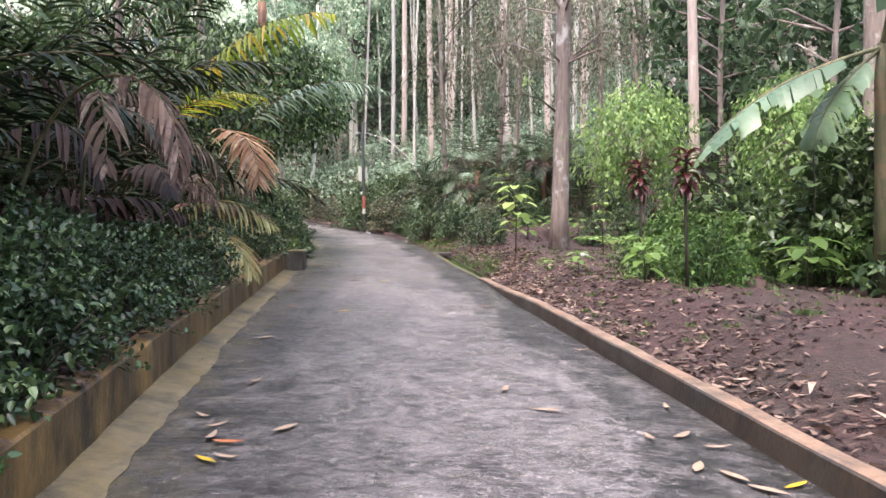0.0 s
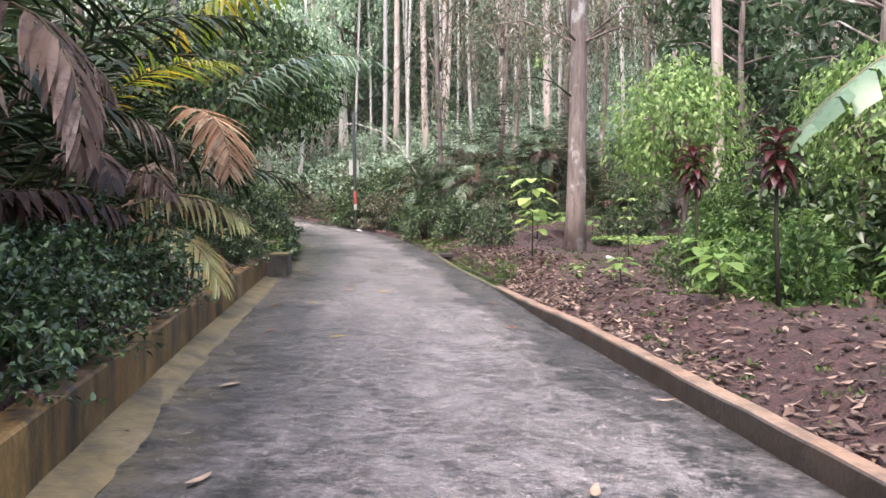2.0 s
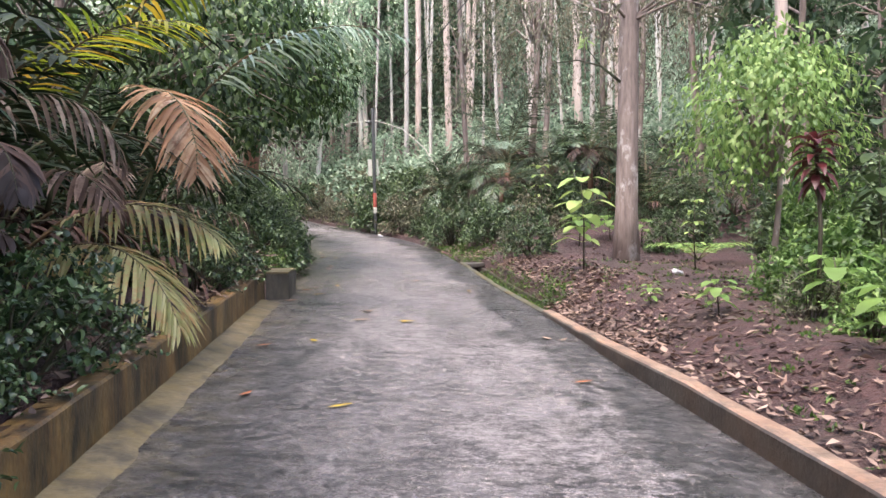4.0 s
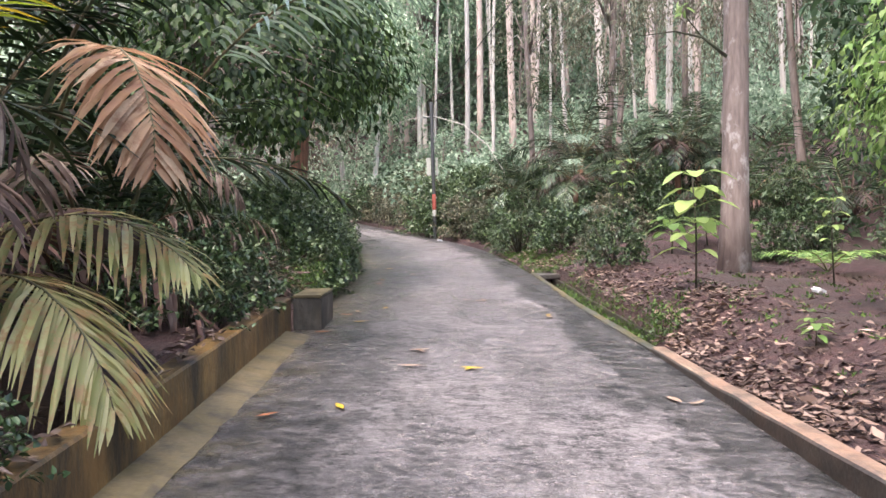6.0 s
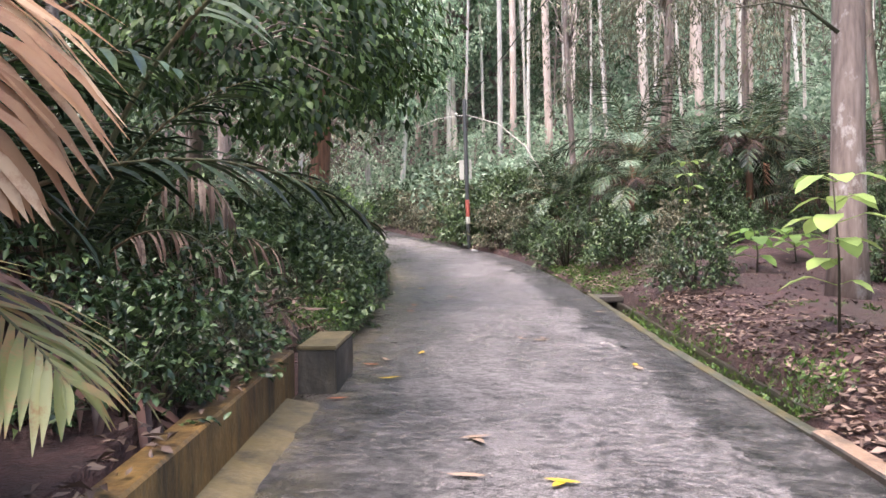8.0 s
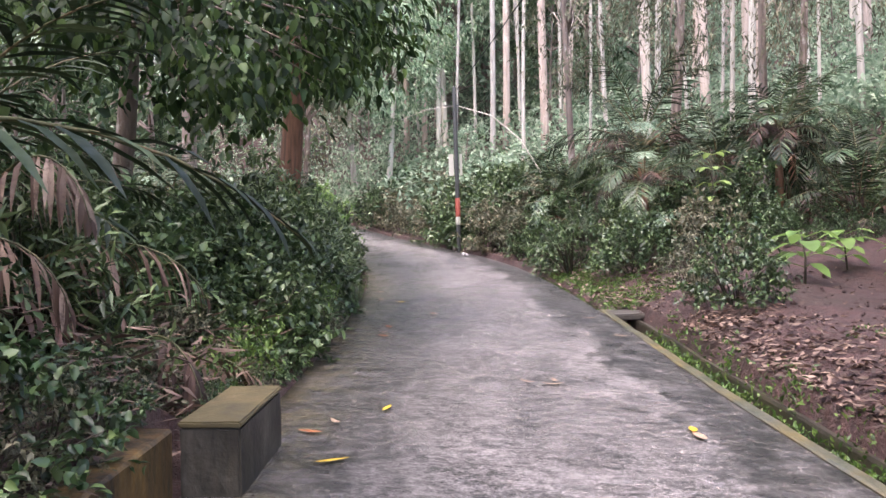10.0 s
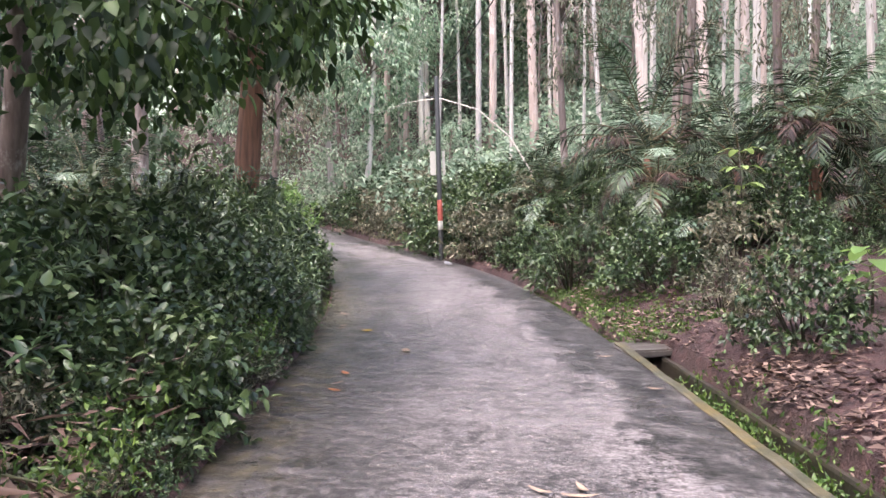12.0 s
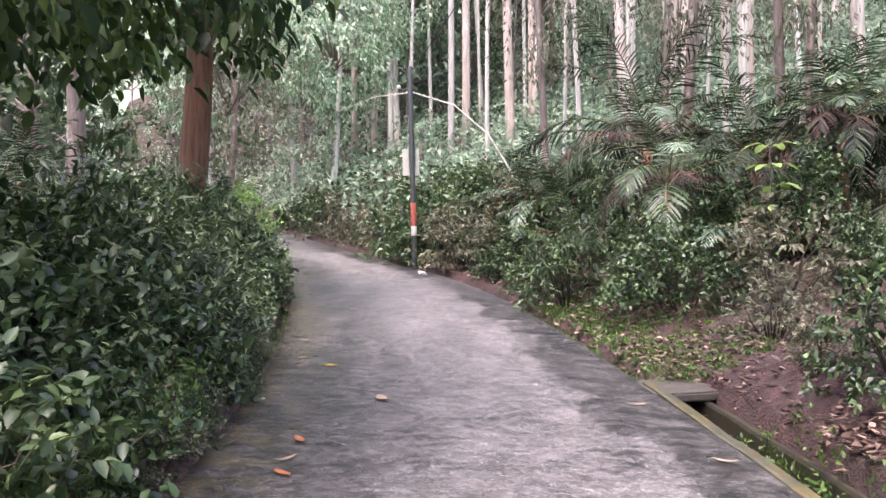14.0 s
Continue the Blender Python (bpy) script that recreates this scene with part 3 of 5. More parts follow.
def trunk_geo(g, height, r0, r1, lean=(0, 0), bend=0.15, sides=10, flare=1.35):
    pts, rad = [], []
    n = 12
    for i in range(n + 1):
        k = i / n
        pts.append((lean[0] * k + bend * math.sin(k * 3.1), lean[1] * k + bend * 0.6 * math.sin(k * 4.3), -0.3 + (height + 0.3) * k))
        rad.append((r0 + (r1 - r0) * k) * (1 + (flare - 1) * math.exp(-k * height / 0.6)))
    g.tube(pts, rad, sides)
    return pts


def crown_geo(limbs, leaves, top, spread, count, per, leaf_len, leaf_wid, base, flat=0.6):
    """Limbs from the stem at the places in base, each with clusters of leaves."""
    for i in range(count):
        b = Vector(random.choice(base))
        a = rnd(0, 2 * math.pi)
        e = b + Vector((math.cos(a) * spread * rnd(0.35, 1), math.sin(a) * spread * rnd(0.35, 1), rnd(-0.15, 0.6) * spread * flat))
        mid = b.lerp(e, 0.55) + Vector((0, 0, 0.12 * spread))
        limbs.tube([b, mid, e], [0.04 * top, 0.022 * top, 0.006], 4, False)
        for j in range(per):
            q = mid.lerp(e, rnd(0.2, 1.2)) + any_dir() * spread * 0.22 * rnd(0.2, 1)
            leaves.quad(q, any_dir(-0.5), any_dir(2.0), leaf_len * rnd(0.6, 1.2), leaf_wid * rnd(0.7, 1.2), 0.2, 0.2)


def tree(label, bark, material, height, r0, r1, crown_from, spread, limbs, per, leaf_len, leaf_wid, lean=(0, 0), bend=0.15, name="tree", category="tree"):
    ob = thing(name, label, category)
    g, li, le = Geo(), Geo(), Geo()
    pts = trunk_geo(g, height, r0, r1, lean, bend)
    base = [p for p in pts if p[2] > crown_from]
    crown_geo(li, le, 1.0, spread, limbs, per, leaf_len, leaf_wid, base)
    part("trunk", g.mesh("trunk", bark), ob)
    part("branchwork", li.mesh("branchwork", bark), ob)
    part("crown", le.mesh("crown", material), ob)
    return ob


def set_down(ob, x, y, turn=0.0, size=1.0, sink=0.0, tilt=0.0):
    ob.matrix_basis = pose(x, y, gz(x, y) - sink, tilt, 0, turn)
    ob.scale = (size, size, size)
    return ob


def repeat(master, x, y, turn, size=1.0, sink=0.0, tilt=0.0):
    c = copy_thing(master, pose(x, y, gz(x, y) - sink, tilt, 0, turn))
    c.scale = (size, size, size)
    return c


def grouped(ob, group):
    ob["group"] = group
    return ob


# ---- hedge shrubs above the wall and along the bend ----
HEDGE = [grouped(shrub("dense dark glossy-leaved shrub, wet with rain", LEAF_DARK, 0.72, 0.72, 0.95 + 0.1 * v, 108, 14, 0.083, 0.046), "hedge shrubs") for v in range(3)]
NEAR = [grouped(shrub("dense dark shrub with small rounded glossy leaves", LEAF_DARK, 0.7, 0.7, 0.95 + 0.1 * v, 120, 12, 0.068, 0.042, shape="oval"), "hedge shrubs") for v in range(2)]
BROAD = [grouped(shrub("dark hedge shrub with broad glossy leaves", LEAF_DARK, 0.75, 0.75, 1.3, 118, 13, 0.098, 0.060, shape="oval"), "hedge shrubs"),
         grouped(shrub("green hedge shrub with broad wet leaves", LEAF_MID, 0.75, 0.75, 1.2, 112, 13, 0.098, 0.060, shape="oval"), "hedge shrubs")]
HEDGE_MID = [grouped(shrub("dense mid-green leafy shrub, wet with rain", LEAF_MID, 0.85, 0.85, 1.25, 105, 13, 0.093, 0.054), "hedge shrubs"),
             grouped(shrub("loose green shrub with narrow pointed leaves", LEAF_MID, 0.8, 0.8, 1.5, 100, 14, 0.15, 0.036), "hedge shrubs")]
TALL = [grouped(shrub("tall dark broad-leaved bush in a roadside hedge", LEAF_DARK, 1.1, 1.1, 2.1, 130, 13, 0.16, 0.075), "hedge shrubs"),
        grouped(shrub("tall open bush with long drooping leaves", LEAF_MID, 1.0, 1.0, 2.4, 130, 13, 0.2, 0.065), "hedge shrubs")]
DULL = [grouped(shrub("half-dry bush with dull olive and brown leaves", LEAF_GREY, 0.7, 0.7, 1.0, 80, 12, 0.1, 0.042), "hedge shrubs")]
FAR = [grouped(shrub("dark leafy shrub below a wooded slope", LEAF_DARK, 0.9, 0.9, 1.3, 85, 12, 0.13, 0.075, 3, shape="quad"), "hedge shrubs"),
       grouped(shrub("green leafy shrub below a wooded slope", LEAF_MID, 0.9, 0.9, 1.5, 85, 12, 0.14, 0.075, 3, shape="quad"), "hedge shrubs"),
       grouped(shrub("olive and grey shrub below a wooded slope", LEAF_GREY, 0.8, 0.8, 1.2, 70, 12, 0.13, 0.06, 3, shape="quad"), "hedge shrubs")]


def hedge_places():
    out = []
    y = 1.2
    while y < 14.3:
        for d in (0.36, 1.1):
            if d < 1.2 and 9.6 < y < 12.4:
                continue
            out.append((float(edge_l(y)) - d - rnd(0, 0.25), y + rnd(-0.3, 0.3), "near" if d < 0.5 else "low", rnd(0.72, 1.0)))
        y += 0.74
    for yy in (13.2, 13.8, 14.3, 14.8):
        out.append((float(edge_l(yy)) - rnd(0.3, 0.45), yy, random.choice(("near", "dull")), rnd(0.36, 0.5)))
    for yy in np.arange(15.9, 18.2, 0.32):
        out.append((float(edge_l(yy)) - rnd(0.6, 1.3), float(yy), random.choice(("broad", "dull", "low")), rnd(0.4, 0.6)))
    y = 15.6
    while y < 31:
        if y > 17.5:
            out.append((float(edge_l(y)) - (0.46 if y < 21 else 0.72) - rnd(0, 0.2), y + rnd(-0.3, 0.3), random.choice(("broad", "broad", "mid")), rnd(0.75, 1.05)))
        elif y > 16.4:
            out.append((float(edge_l(y)) - 0.85, y, "dull", rnd(0.5, 0.7)))
        out.append((float(edge_l(y)) - 1.4 - rnd(0, 0.3), y + rnd(-0.3, 0.3), random.choice(("mid", "broad")), rnd(0.95, 1.35)))
        for d in (2.4, 3.8):
            if y > 17 and random.random() < 0.7:
                out.append((float(edge_l(y)) - d - rnd(0, 0.5), y + rnd(-0.35, 0.35), "tall" if y < 19.5 else "mid", rnd(0.6, 0.85) if y < 19.5 else rnd(0.8, 1.1)))
        y += 0.85
    for yy in np.arange(15.9, 24.5, 0.34):
        out.append((float(edge_l(yy)) - rnd(0.16, 0.3), float(yy), random.choice(("low", "near", "dull")), rnd(0.24, 0.4)))
    for xx in np.arange(2.3, 6.0, 0.5):
        out.append((float(xx), 25.7 + rnd(0, 0.5), "low", rnd(0.5, 0.65)))
        out.append((float(xx) + 0.2, 24.9 + rnd(-0.2, 0.2), random.choice(("low", "near")), rnd(0.35, 0.5)))
    y = 31.5
    while y < 48:
        if y > 35:
            out.append((float(edge_l(y)) - 0.9 - rnd(0, 0.4), y, "far", rnd(0.9, 1.2)))
        out.append((float(edge_l(y)) - 2.4, y, "far", rnd(1.1, 1.5)))
        y += 1.4
    y = 24.6
    while y < 50:
        wide = 1 if y < 36 else 1.35
        out.append((float(edge_r(y)) + (1.15 if y < 26.5 else 0.6) * wide + rnd(0, 0.3), y + rnd(-0.3, 0.3), random.choice(("low", "mid", "low")), rnd(0.75, 1.15)))
        out.append((float(edge_r(y)) + 2.0 * wide + rnd(0, 0.4), y + rnd(-0.4, 0.4), random.choice(("mid", "mid", "dull", "low")), rnd(0.8, 1.35)))
        if random.random() < 0.75:
            out.append((float(edge_r(y)) + 3.2 * wide + rnd(0, 0.8), y + rnd(-0.4, 0.4), random.choice(("tall", "tall", "mid")), rnd(0.75, 1.15) if y > 30 else rnd(0.5, 0.7)))
        if random.random() < 0.5:
            out.append((float(edge_r(y)) + 5.4 + rnd(0, 1.5), y, random.choice(("tall", "mid")), rnd(0.6, 1.0)))
        y += 0.9 * wide
    return [p for p in out if not (p[0] > 1.9 and p[1] < 24.6)]


def plant_rows(places, kinds):
    used = set()
    for x, y, kind, s in places:
        if y > 31:
            kind, s = "far", s * (1.0 if kind in ("far", "low", "dull") else 1.25)
        m = random.choice(kinds[kind])
        if m.name not in used:
            used.add(m.name)
            set_down(m, x, y, rnd(0, 360), s)
        else:
            repeat(m, x, y, rnd(0, 360), s)


LIMEBUSH = shrub("light green leafy bush at a road bend", LEAF_BRIGHT, 0.8, 0.8, 1.7, 90, 14, 0.14, 0.06)
set_down(LIMEBUSH, float(edge_l(31.2)) - 0.8, 31.2, 0, 0.9)
for yy, ss in ((32.6, 1.1), (34.2, 1.2)):
    repeat(LIMEBUSH, float(edge_l(yy)) - 0.6, yy, 90 * yy, ss)
plant_rows(hedge_places(), {"low": HEDGE, "mid": HEDGE_MID, "tall": TALL, "dull": DULL, "broad": BROAD + BROAD[1:], "far": FAR, "near": NEAR})

# ---- clump palms behind the wall and in the bank ----
SALAK = [grouped(palm("thorny clump palm with long arching dark fronds", 15, 4.2, (PALM_GREEN, PALM_GREEN, LEAF_MID), lift=(40, 86)), "clump palms"),
         grouped(palm("thorny clump palm with many dead brown lower fronds", 18, 3.9, (PALM_GREEN,), lift=(50, 86), dead=8), "clump palms"),
         grouped(palm("clump palm with glossy green and silvery fronds", 12, 2.6, (PALM_GREEN, PALM_SILVER, PALM_GREEN, LEAF_DARK), lift=(25, 84), arch=(65, 120), dead=4, pairs=32, blade=(0.46, 0.028)), "clump palms"),
         grouped(palm("young clump palm with dark upright fronds", 15, 2.4, (PALM_GREEN, LEAF_DARK), lift=(42, 88), arch=(50, 110), dead=5, pairs=32, blade=(0.42, 0.028)), "clump palms")]
PALM_SPOTS = [(-5.0, 3.4, 1, 0.9), (-5.5, 5.4, 0, 1.0), (-5.1, 7.4, 1, 0.95), (-5.7, 9.3, 0, 1.1), (-5.3, 11.4, 1, 1.0), (-5.9, 13.4, 0, 1.15), (-5.4, 15.4, 1, 0.8), (-6.9, 4.3, 1, 1.2),
              (-7.0, 7.6, 0, 1.3), (-7.2, 11.2, 1, 1.3), (-6.9, 16.6, 0, 0.9), (-7.8, 14.2, 0, 1.35), (-9.0, 5.5, 0, 1.45), (-9.2, 9.5, 1, 1.45), (-9.5, 13.0, 0, 1.4), (-9.8, 17.0, 1, 1.3),
              (-6.4, 1.8, 0, 1.2), (-8.8, 2.2, 1, 1.4), (-9.4, 21.5, 2, 1.4), (-11.5, 20.5, 0, 1.1), (-10.6, 27.5, 2, 1.3), (-12.5, 25, 0, 1.1), (-8.9, 31.5, 2, 1.0), (-8.2, 24.4, 3, 0.9)]
PALM_SPOTS += [(2.0, 26.4, 2, 0.8), (4.6, 26.2, 3, 1.0), (-0.1, 29.8, 2, 0.9), (3.2, 31.8, 2, 1.3), (-0.6, 33.8, 2, 0.9), (5.2, 27.4, 3, 1.4),
               (5.9, 30.8, 2, 1.2), (6.6, 24.6, 2, 1.0), (8.6, 25.8, 3, 1.2), (-2.4, 38.6, 2, 1.0), (0.4, 36.5, 2, 1.2), (4.6, 35, 2, 1.3), (9.5, 22.5, 2, 1.0), (-5.5, 42.6, 2, 1.0), (-3.6, 43.5, 2, 1.1)]
BANK_PALM = grouped(palm("palm with arching silvery fronds above a hedge", 24, 2.3, (PALM_SILVER, PALM_GREEN, LEAF_DARK, PALM_GREEN), lift=(0, 86), arch=(70, 130), pairs=36, blade=(0.5, 0.027), dead=6, trunk=1.3), "bank palms")
set_down(BANK_PALM, 0.9, 26.6, 0, 0.85)
for x, y, t, s in ((2.5, 27.7, 75, 0.85), (1.3, 30.0, 200, 1.25), (-0.6, 31.5, 120, 0.75), (4.6, 29.8, 310, 1.1)):
    repeat(BANK_PALM, x, y, t, s)
for x, y, t, s in ((-8.6, 26.0, 20, 0.75), (-9.8, 29.0, 140, 0.8), (-7.6, 33.0, 250, 0.7)):
    repeat(BANK_PALM, x, y, t, s)
ROUND_PALM = palm("dense dark round-crowned palm with a dead brown skirt", 38, 1.6, (PALM_GREEN, LEAF_DARK), lift=(-25, 88), arch=(60, 120), pairs=30, blade=(0.38, 0.028), dead=9, trunk=1.75)
set_down(ROUND_PALM, 3.45, 26.9, 0, 1.0)
first = set()
for i, (x, y, k, s) in enumerate(PALM_SPOTS):
    if k not in first:
        first.add(k)
        set_down(SALAK[k], x, y, 40 * i, s)
    else:
        repeat(SALAK[k], x, y, 67 * i, s)


def frond_reach(k, length, lift, arch):
    """Where along a frond's own line (ahead, up) its midrib lies after the share k."""
    p, a, steps = Vector((0, 0, 0)), radians(lift), 14
    for i in range(int(round(k * steps))):
        p = p + Vector((0, math.cos(a), math.sin(a))) * length / steps
        a -= radians(arch) / steps * (0.4 + 1.2 * i / steps)
    return p


def single_frond(label, material, target, share, turn, **kw):
    """A big frond whose midrib passes through target; its stalk is rooted in the clumps behind."""
    ob = thing("palm_frond", label, "palm frond")
    frond_part(ob, material, pose(0, 0, 0), **kw)
    back = pose(0, 0, 0, 0, 0, turn) @ frond_reach(share, kw["length"], kw["lift"], kw["arch"])
    ob.matrix_basis = pose(*(Vector(target) - back), 0, 0, turn)
    return ob


single_frond("dry pinkish-brown frond hanging over the hedge", PALM_DEAD, (-2.12, 5.95, 2.52), 0.79, -118, length=2.9, lift=66, arch=190, blade_len=0.42, blade_wid=0.06, pairs=26, bare=0.6, hang=1.5, sweepback=0.9, tatter=0.3)
single_frond("dry pinkish-brown frond beside a hanging one", PALM_DEAD, (-2.6, 6.0, 2.5), 0.79, -150, length=2.6, lift=66, arch=180, blade_len=0.4, blade_wid=0.06, pairs=16, bare=0.65, hang=1.5, sweepback=0.9, tatter=0.5)
single_frond("orange-brown dying frond with closely set leaflets", PALM_ORANGE, (-2.64, 10.95, 2.75), 0.86, -132, length=3.3, lift=72, arch=185, blade_len=0.62, blade_wid=0.052, pairs=36, bare=0.60, hang=0.75, sweepback=0.5, tatter=0.06)
single_frond("drooping pale olive frond with long leaflets above the wall", PALM_PALE, (-2.62, 10.4, 1.28), 0.93, -118, length=3.0, lift=46, arch=128, blade_len=0.78, blade_wid=0.047, pairs=46, bare=0.36, hang=0.85, sweepback=0.7, tatter=0.05)
single_frond("pale green frond drooping beside a retaining wall", PALM_PALE, (-2.55, 11.1, 1.85), 0.93, -105, length=2.7, lift=40, arch=95, blade_len=0.68, blade_wid=0.045, pairs=38, bare=0.38, hang=0.8, sweepback=0.65, tatter=0.06)
single_frond("yellow-green frond with orange leaflet tips", PALM_YELLOW, (-2.9, 13.3, 5.25), 0.79, -98, length=5.2, lift=74, arch=92, blade_len=0.72, blade_wid=0.075, pairs=28, bare=0.5, hang=1.5, sweepback=0.25)
single_frond("silvery green arching frond over the road", PALM_SILVER, (-1.7, 13.8, 4.35), 0.86, -100, length=5.4, lift=74, arch=112, blade_len=0.7, blade_wid=0.05, pairs=34, bare=0.5, hang=0.8)
for fx, fy, fz, ft in ((-3.1, 6.9, 2.3, -110), (-3.5, 7.6, 2.9, -95), (-3.0, 8.3, 2.7, -125), (-3.6, 5.4, 2.8, -80), (-3.2, 9.1, 3.0, -105), (-3.9, 6.4, 3.2, -130), (-3.0, 10.2, 2.6, -90)):
    single_frond("withered brown frond hanging in a palm thicket", random.choice((PALM_ROT, PALM_DEAD)), (fx, fy, fz), 0.86, ft, length=2.3, lift=62, arch=165, blade_len=0.5, blade_wid=0.045, pairs=30, bare=0.4, hang=1.8, sweepback=1.1, tatter=0.3)
single_frond("rust-brown dead frond lying over low shrubs", PALM_ROT, (-3.3, 8.6, 1.95), 0.79, -80, length=2.2, lift=45, arch=90, blade_len=0.5, blade_wid=0.08, pairs=20, bare=0.4, hang=1.0)
single_frond("rust-brown dead frond lying over low shrubs", PALM_ROT, (-3.2, 11.6, 2.1), 0.79, -100, length=2.4, lift=50, arch=110, blade_len=0.5, blade_wid=0.09, pairs=20, bare=0.4, hang=1.2)
single_frond("dead brown frond hanging among thorny stalks", PALM_DEAD, (-3.4, 4.9, 2.3), 0.79, -60, length=2.4, lift=60, arch=150, blade_len=0.45, blade_wid=0.07, pairs=20, bare=0.45, hang=1.2)
single_frond("dark green frond reaching out over a wall", PALM_GREEN, (-2.5, 9.6, 3.7), 0.86, -80, length=4.0, lift=66, arch=90, blade_len=0.65, blade_wid=0.06, pairs=28, bare=0.45, hang=0.7)
single_frond("green frond with yellowing leaflet tips", PALM_YELLOW, (-2.9, 10.6, 3.5), 0.86, -110, length=3.8, lift=66, arch=95, blade_len=0.55, blade_wid=0.035, pairs=34, bare=0.5, hang=0.5)
single_frond("dark green frond reaching out over a hedge", PALM_GREEN, (-4.5, 15.1, 4.8), 0.86, -88, length=4.2, lift=66, arch=85, blade_len=0.6, blade_wid=0.06, pairs=28, bare=0.4, hang=0.6)

single_frond("withered brown frond heaped below others", PALM_DEAD, (-3.15, 10.3, 2.2), 0.86, -120, length=1.9, lift=40, arch=100, blade_len=0.5, blade_wid=0.05, pairs=24, bare=0.4, hang=1.0, sweepback=0.6, tatter=0.25)
single_frond("withered brown frond heaped below others", PALM_DEAD, (-3.5, 11.2, 2.35), 0.86, -160, length=1.9, lift=40, arch=110, blade_len=0.5, blade_wid=0.05, pairs=24, bare=0.4, hang=1.0, sweepback=0.6, tatter=0.25)
single_frond("withered brown frond heaped below others", PALM_ROT, (-3.4, 9.6, 2.3), 0.86, -135, length=2.0, lift=50, arch=130, blade_len=0.5, blade_wid=0.09, pairs=18, bare=0.4, hang=1.4, sweepback=0.8)
single_frond("crumpled dry brown frond on a bank", PALM_DEAD, (-3.75, 15.3, 2.6), 0.86, -120, length=2.0, lift=55, arch=140, blade_len=0.5, blade_wid=0.04, pairs=30, bare=0.25, hang=2.6, sweepback=1.3, tatter=0.4)
single_frond("crumpled dry brown frond on a bank", PALM_DEAD, (-3.6, 16.3, 2.1), 0.86, -80, length=2.0, lift=50, arch=130, blade_len=0.5, blade_wid=0.04, pairs=30, bare=0.25, hang=2.6, sweepback=1.3, tatter=0.4)
single_frond("crumpled dry brown frond on a bank", PALM_DEAD, (-3.7, 15.0, 2.1), 0.86, -100, length=1.8, lift=50, arch=140, blade_len=0.45, blade_wid=0.04, pairs=30, bare=0.25, hang=2.6, sweepback=1.3, tatter=0.4)
single_frond("red-brown dead frond fallen down a bank", PALM_ROT, (-3.35, 15.9, 1.45), 0.86, -130, length=1.7, lift=40, arch=120, blade_len=0.42, blade_wid=0.04, pairs=30, bare=0.25, hang=2.6, sweepback=1.3, tatter=0.4)
single_frond("crumpled dry brown frond on a bank", PALM_DEAD, (-3.2, 16.6, 1.3), 0.86, -70, length=1.7, lift=40, arch=120, blade_len=0.42, blade_wid=0.08, pairs=18, bare=0.3, hang=1.4, sweepback=0.9, tatter=0.2)

# ---- trees ----
big = tree("tall tree with pinkish-grey bark and pale patches", BARK_GREY, LEAF_GREY, 15, 0.225, 0.15, 4.7, 2.6, 46, 70, 0.17, 0.055, (0.15, 0.3), 0.1)
set_down(big, 2.95, 20.0)
twig, twig_leaves = Geo(), Geo()
twig.tube([(-0.1, -0.1, 3.55), (-0.5, -0.2, 3.85), (-0.95, -0.25, 3.95), (-1.5, -0.3, 3.88)], [0.03, 0.02, 0.014, 0.005], 6)
twig.tube([(-0.5, -0.2, 3.85), (-0.75, -0.25, 4.15), (-0.8, -0.25, 4.45)], [0.014, 0.009, 0.004], 5)
for i in range(9):
    twig_leaves.oval(Vector((-0.8 + rnd(-0.12, 0.12), -0.25 + rnd(-0.1, 0.1), 4.3 + rnd(-0.12, 0.15))), any_dir(-0.6), any_dir(1.5), rnd(0.14, 0.2), rnd(0.06, 0.09))
dead_branch = part("dead_branch", twig.mesh("dead_branch", STEM), big, "thin dark bare branch")
part("leaves", twig_leaves.mesh("leaves", LEAF_LIME), dead_branch, "few yellow-green leaves")
slim = tree("slender tree with light brown bark", BARK_PINK, LEAF_MID, 14, 0.17, 0.11, 8.5, 2.6, 14, 60, 0.16, 0.06, (-0.35, 0), 0.08)
set_down(slim, 7.5, 23.3)
near = tree("stout tree with pinkish-grey bark behind a banana plant", BARK_GREY, LEAF_MID, 12, 0.2, 0.14, 7.5, 2.6, 12, 60, 0.16, 0.07, (-0.2, 0))
set_down(near, 7.1, 12.9)


def broad_crown(parent, bark, material, centre, radii, clusters, per, leaf_len, leaf_wid, root):
    """A hanging crown of clusters of drooping leaves on limbs that spring from root."""
    li, le = Geo(), Geo()
    for i in range(clusters):
        v = any_dir(0.2)
        k = rnd(0.45, 1.0) ** 0.5
        p = Vector((centre[0] + v.x * radii[0] * k, centre[1] + v.y * radii[1] * k, centre[2] + v.z * radii[2] * k))
        if i % 9 == 0:
            mid = Vector(root).lerp(p, 0.5) + Vector((0, 0, 0.5))
            li.tube([root, mid, p], [0.035, 0.02, 0.006], 5)
        axis = Vector((v.x, v.y, -0.4)).normalized()
        for j in range(per):
            q = p + axis * rnd(-0.35, 0.35) + any_dir() * 0.28
            d = (Vector((v.x, v.y, 0)) * 0.5 + any_dir() * 0.6 + Vector((0, 0, -0.7))).normalized()
            le.oval(q, d, (Vector((v.x, v.y, 0.9)) + any_dir() * 0.6).normalized(), leaf_len * rnd(0.6, 1.15), leaf_wid * rnd(0.75, 1.15), 0.2, 0.2)
    part("branchwork", li.mesh("branchwork", BARK_GREY), parent)
    part("crown", le.mesh("crown", material), parent)


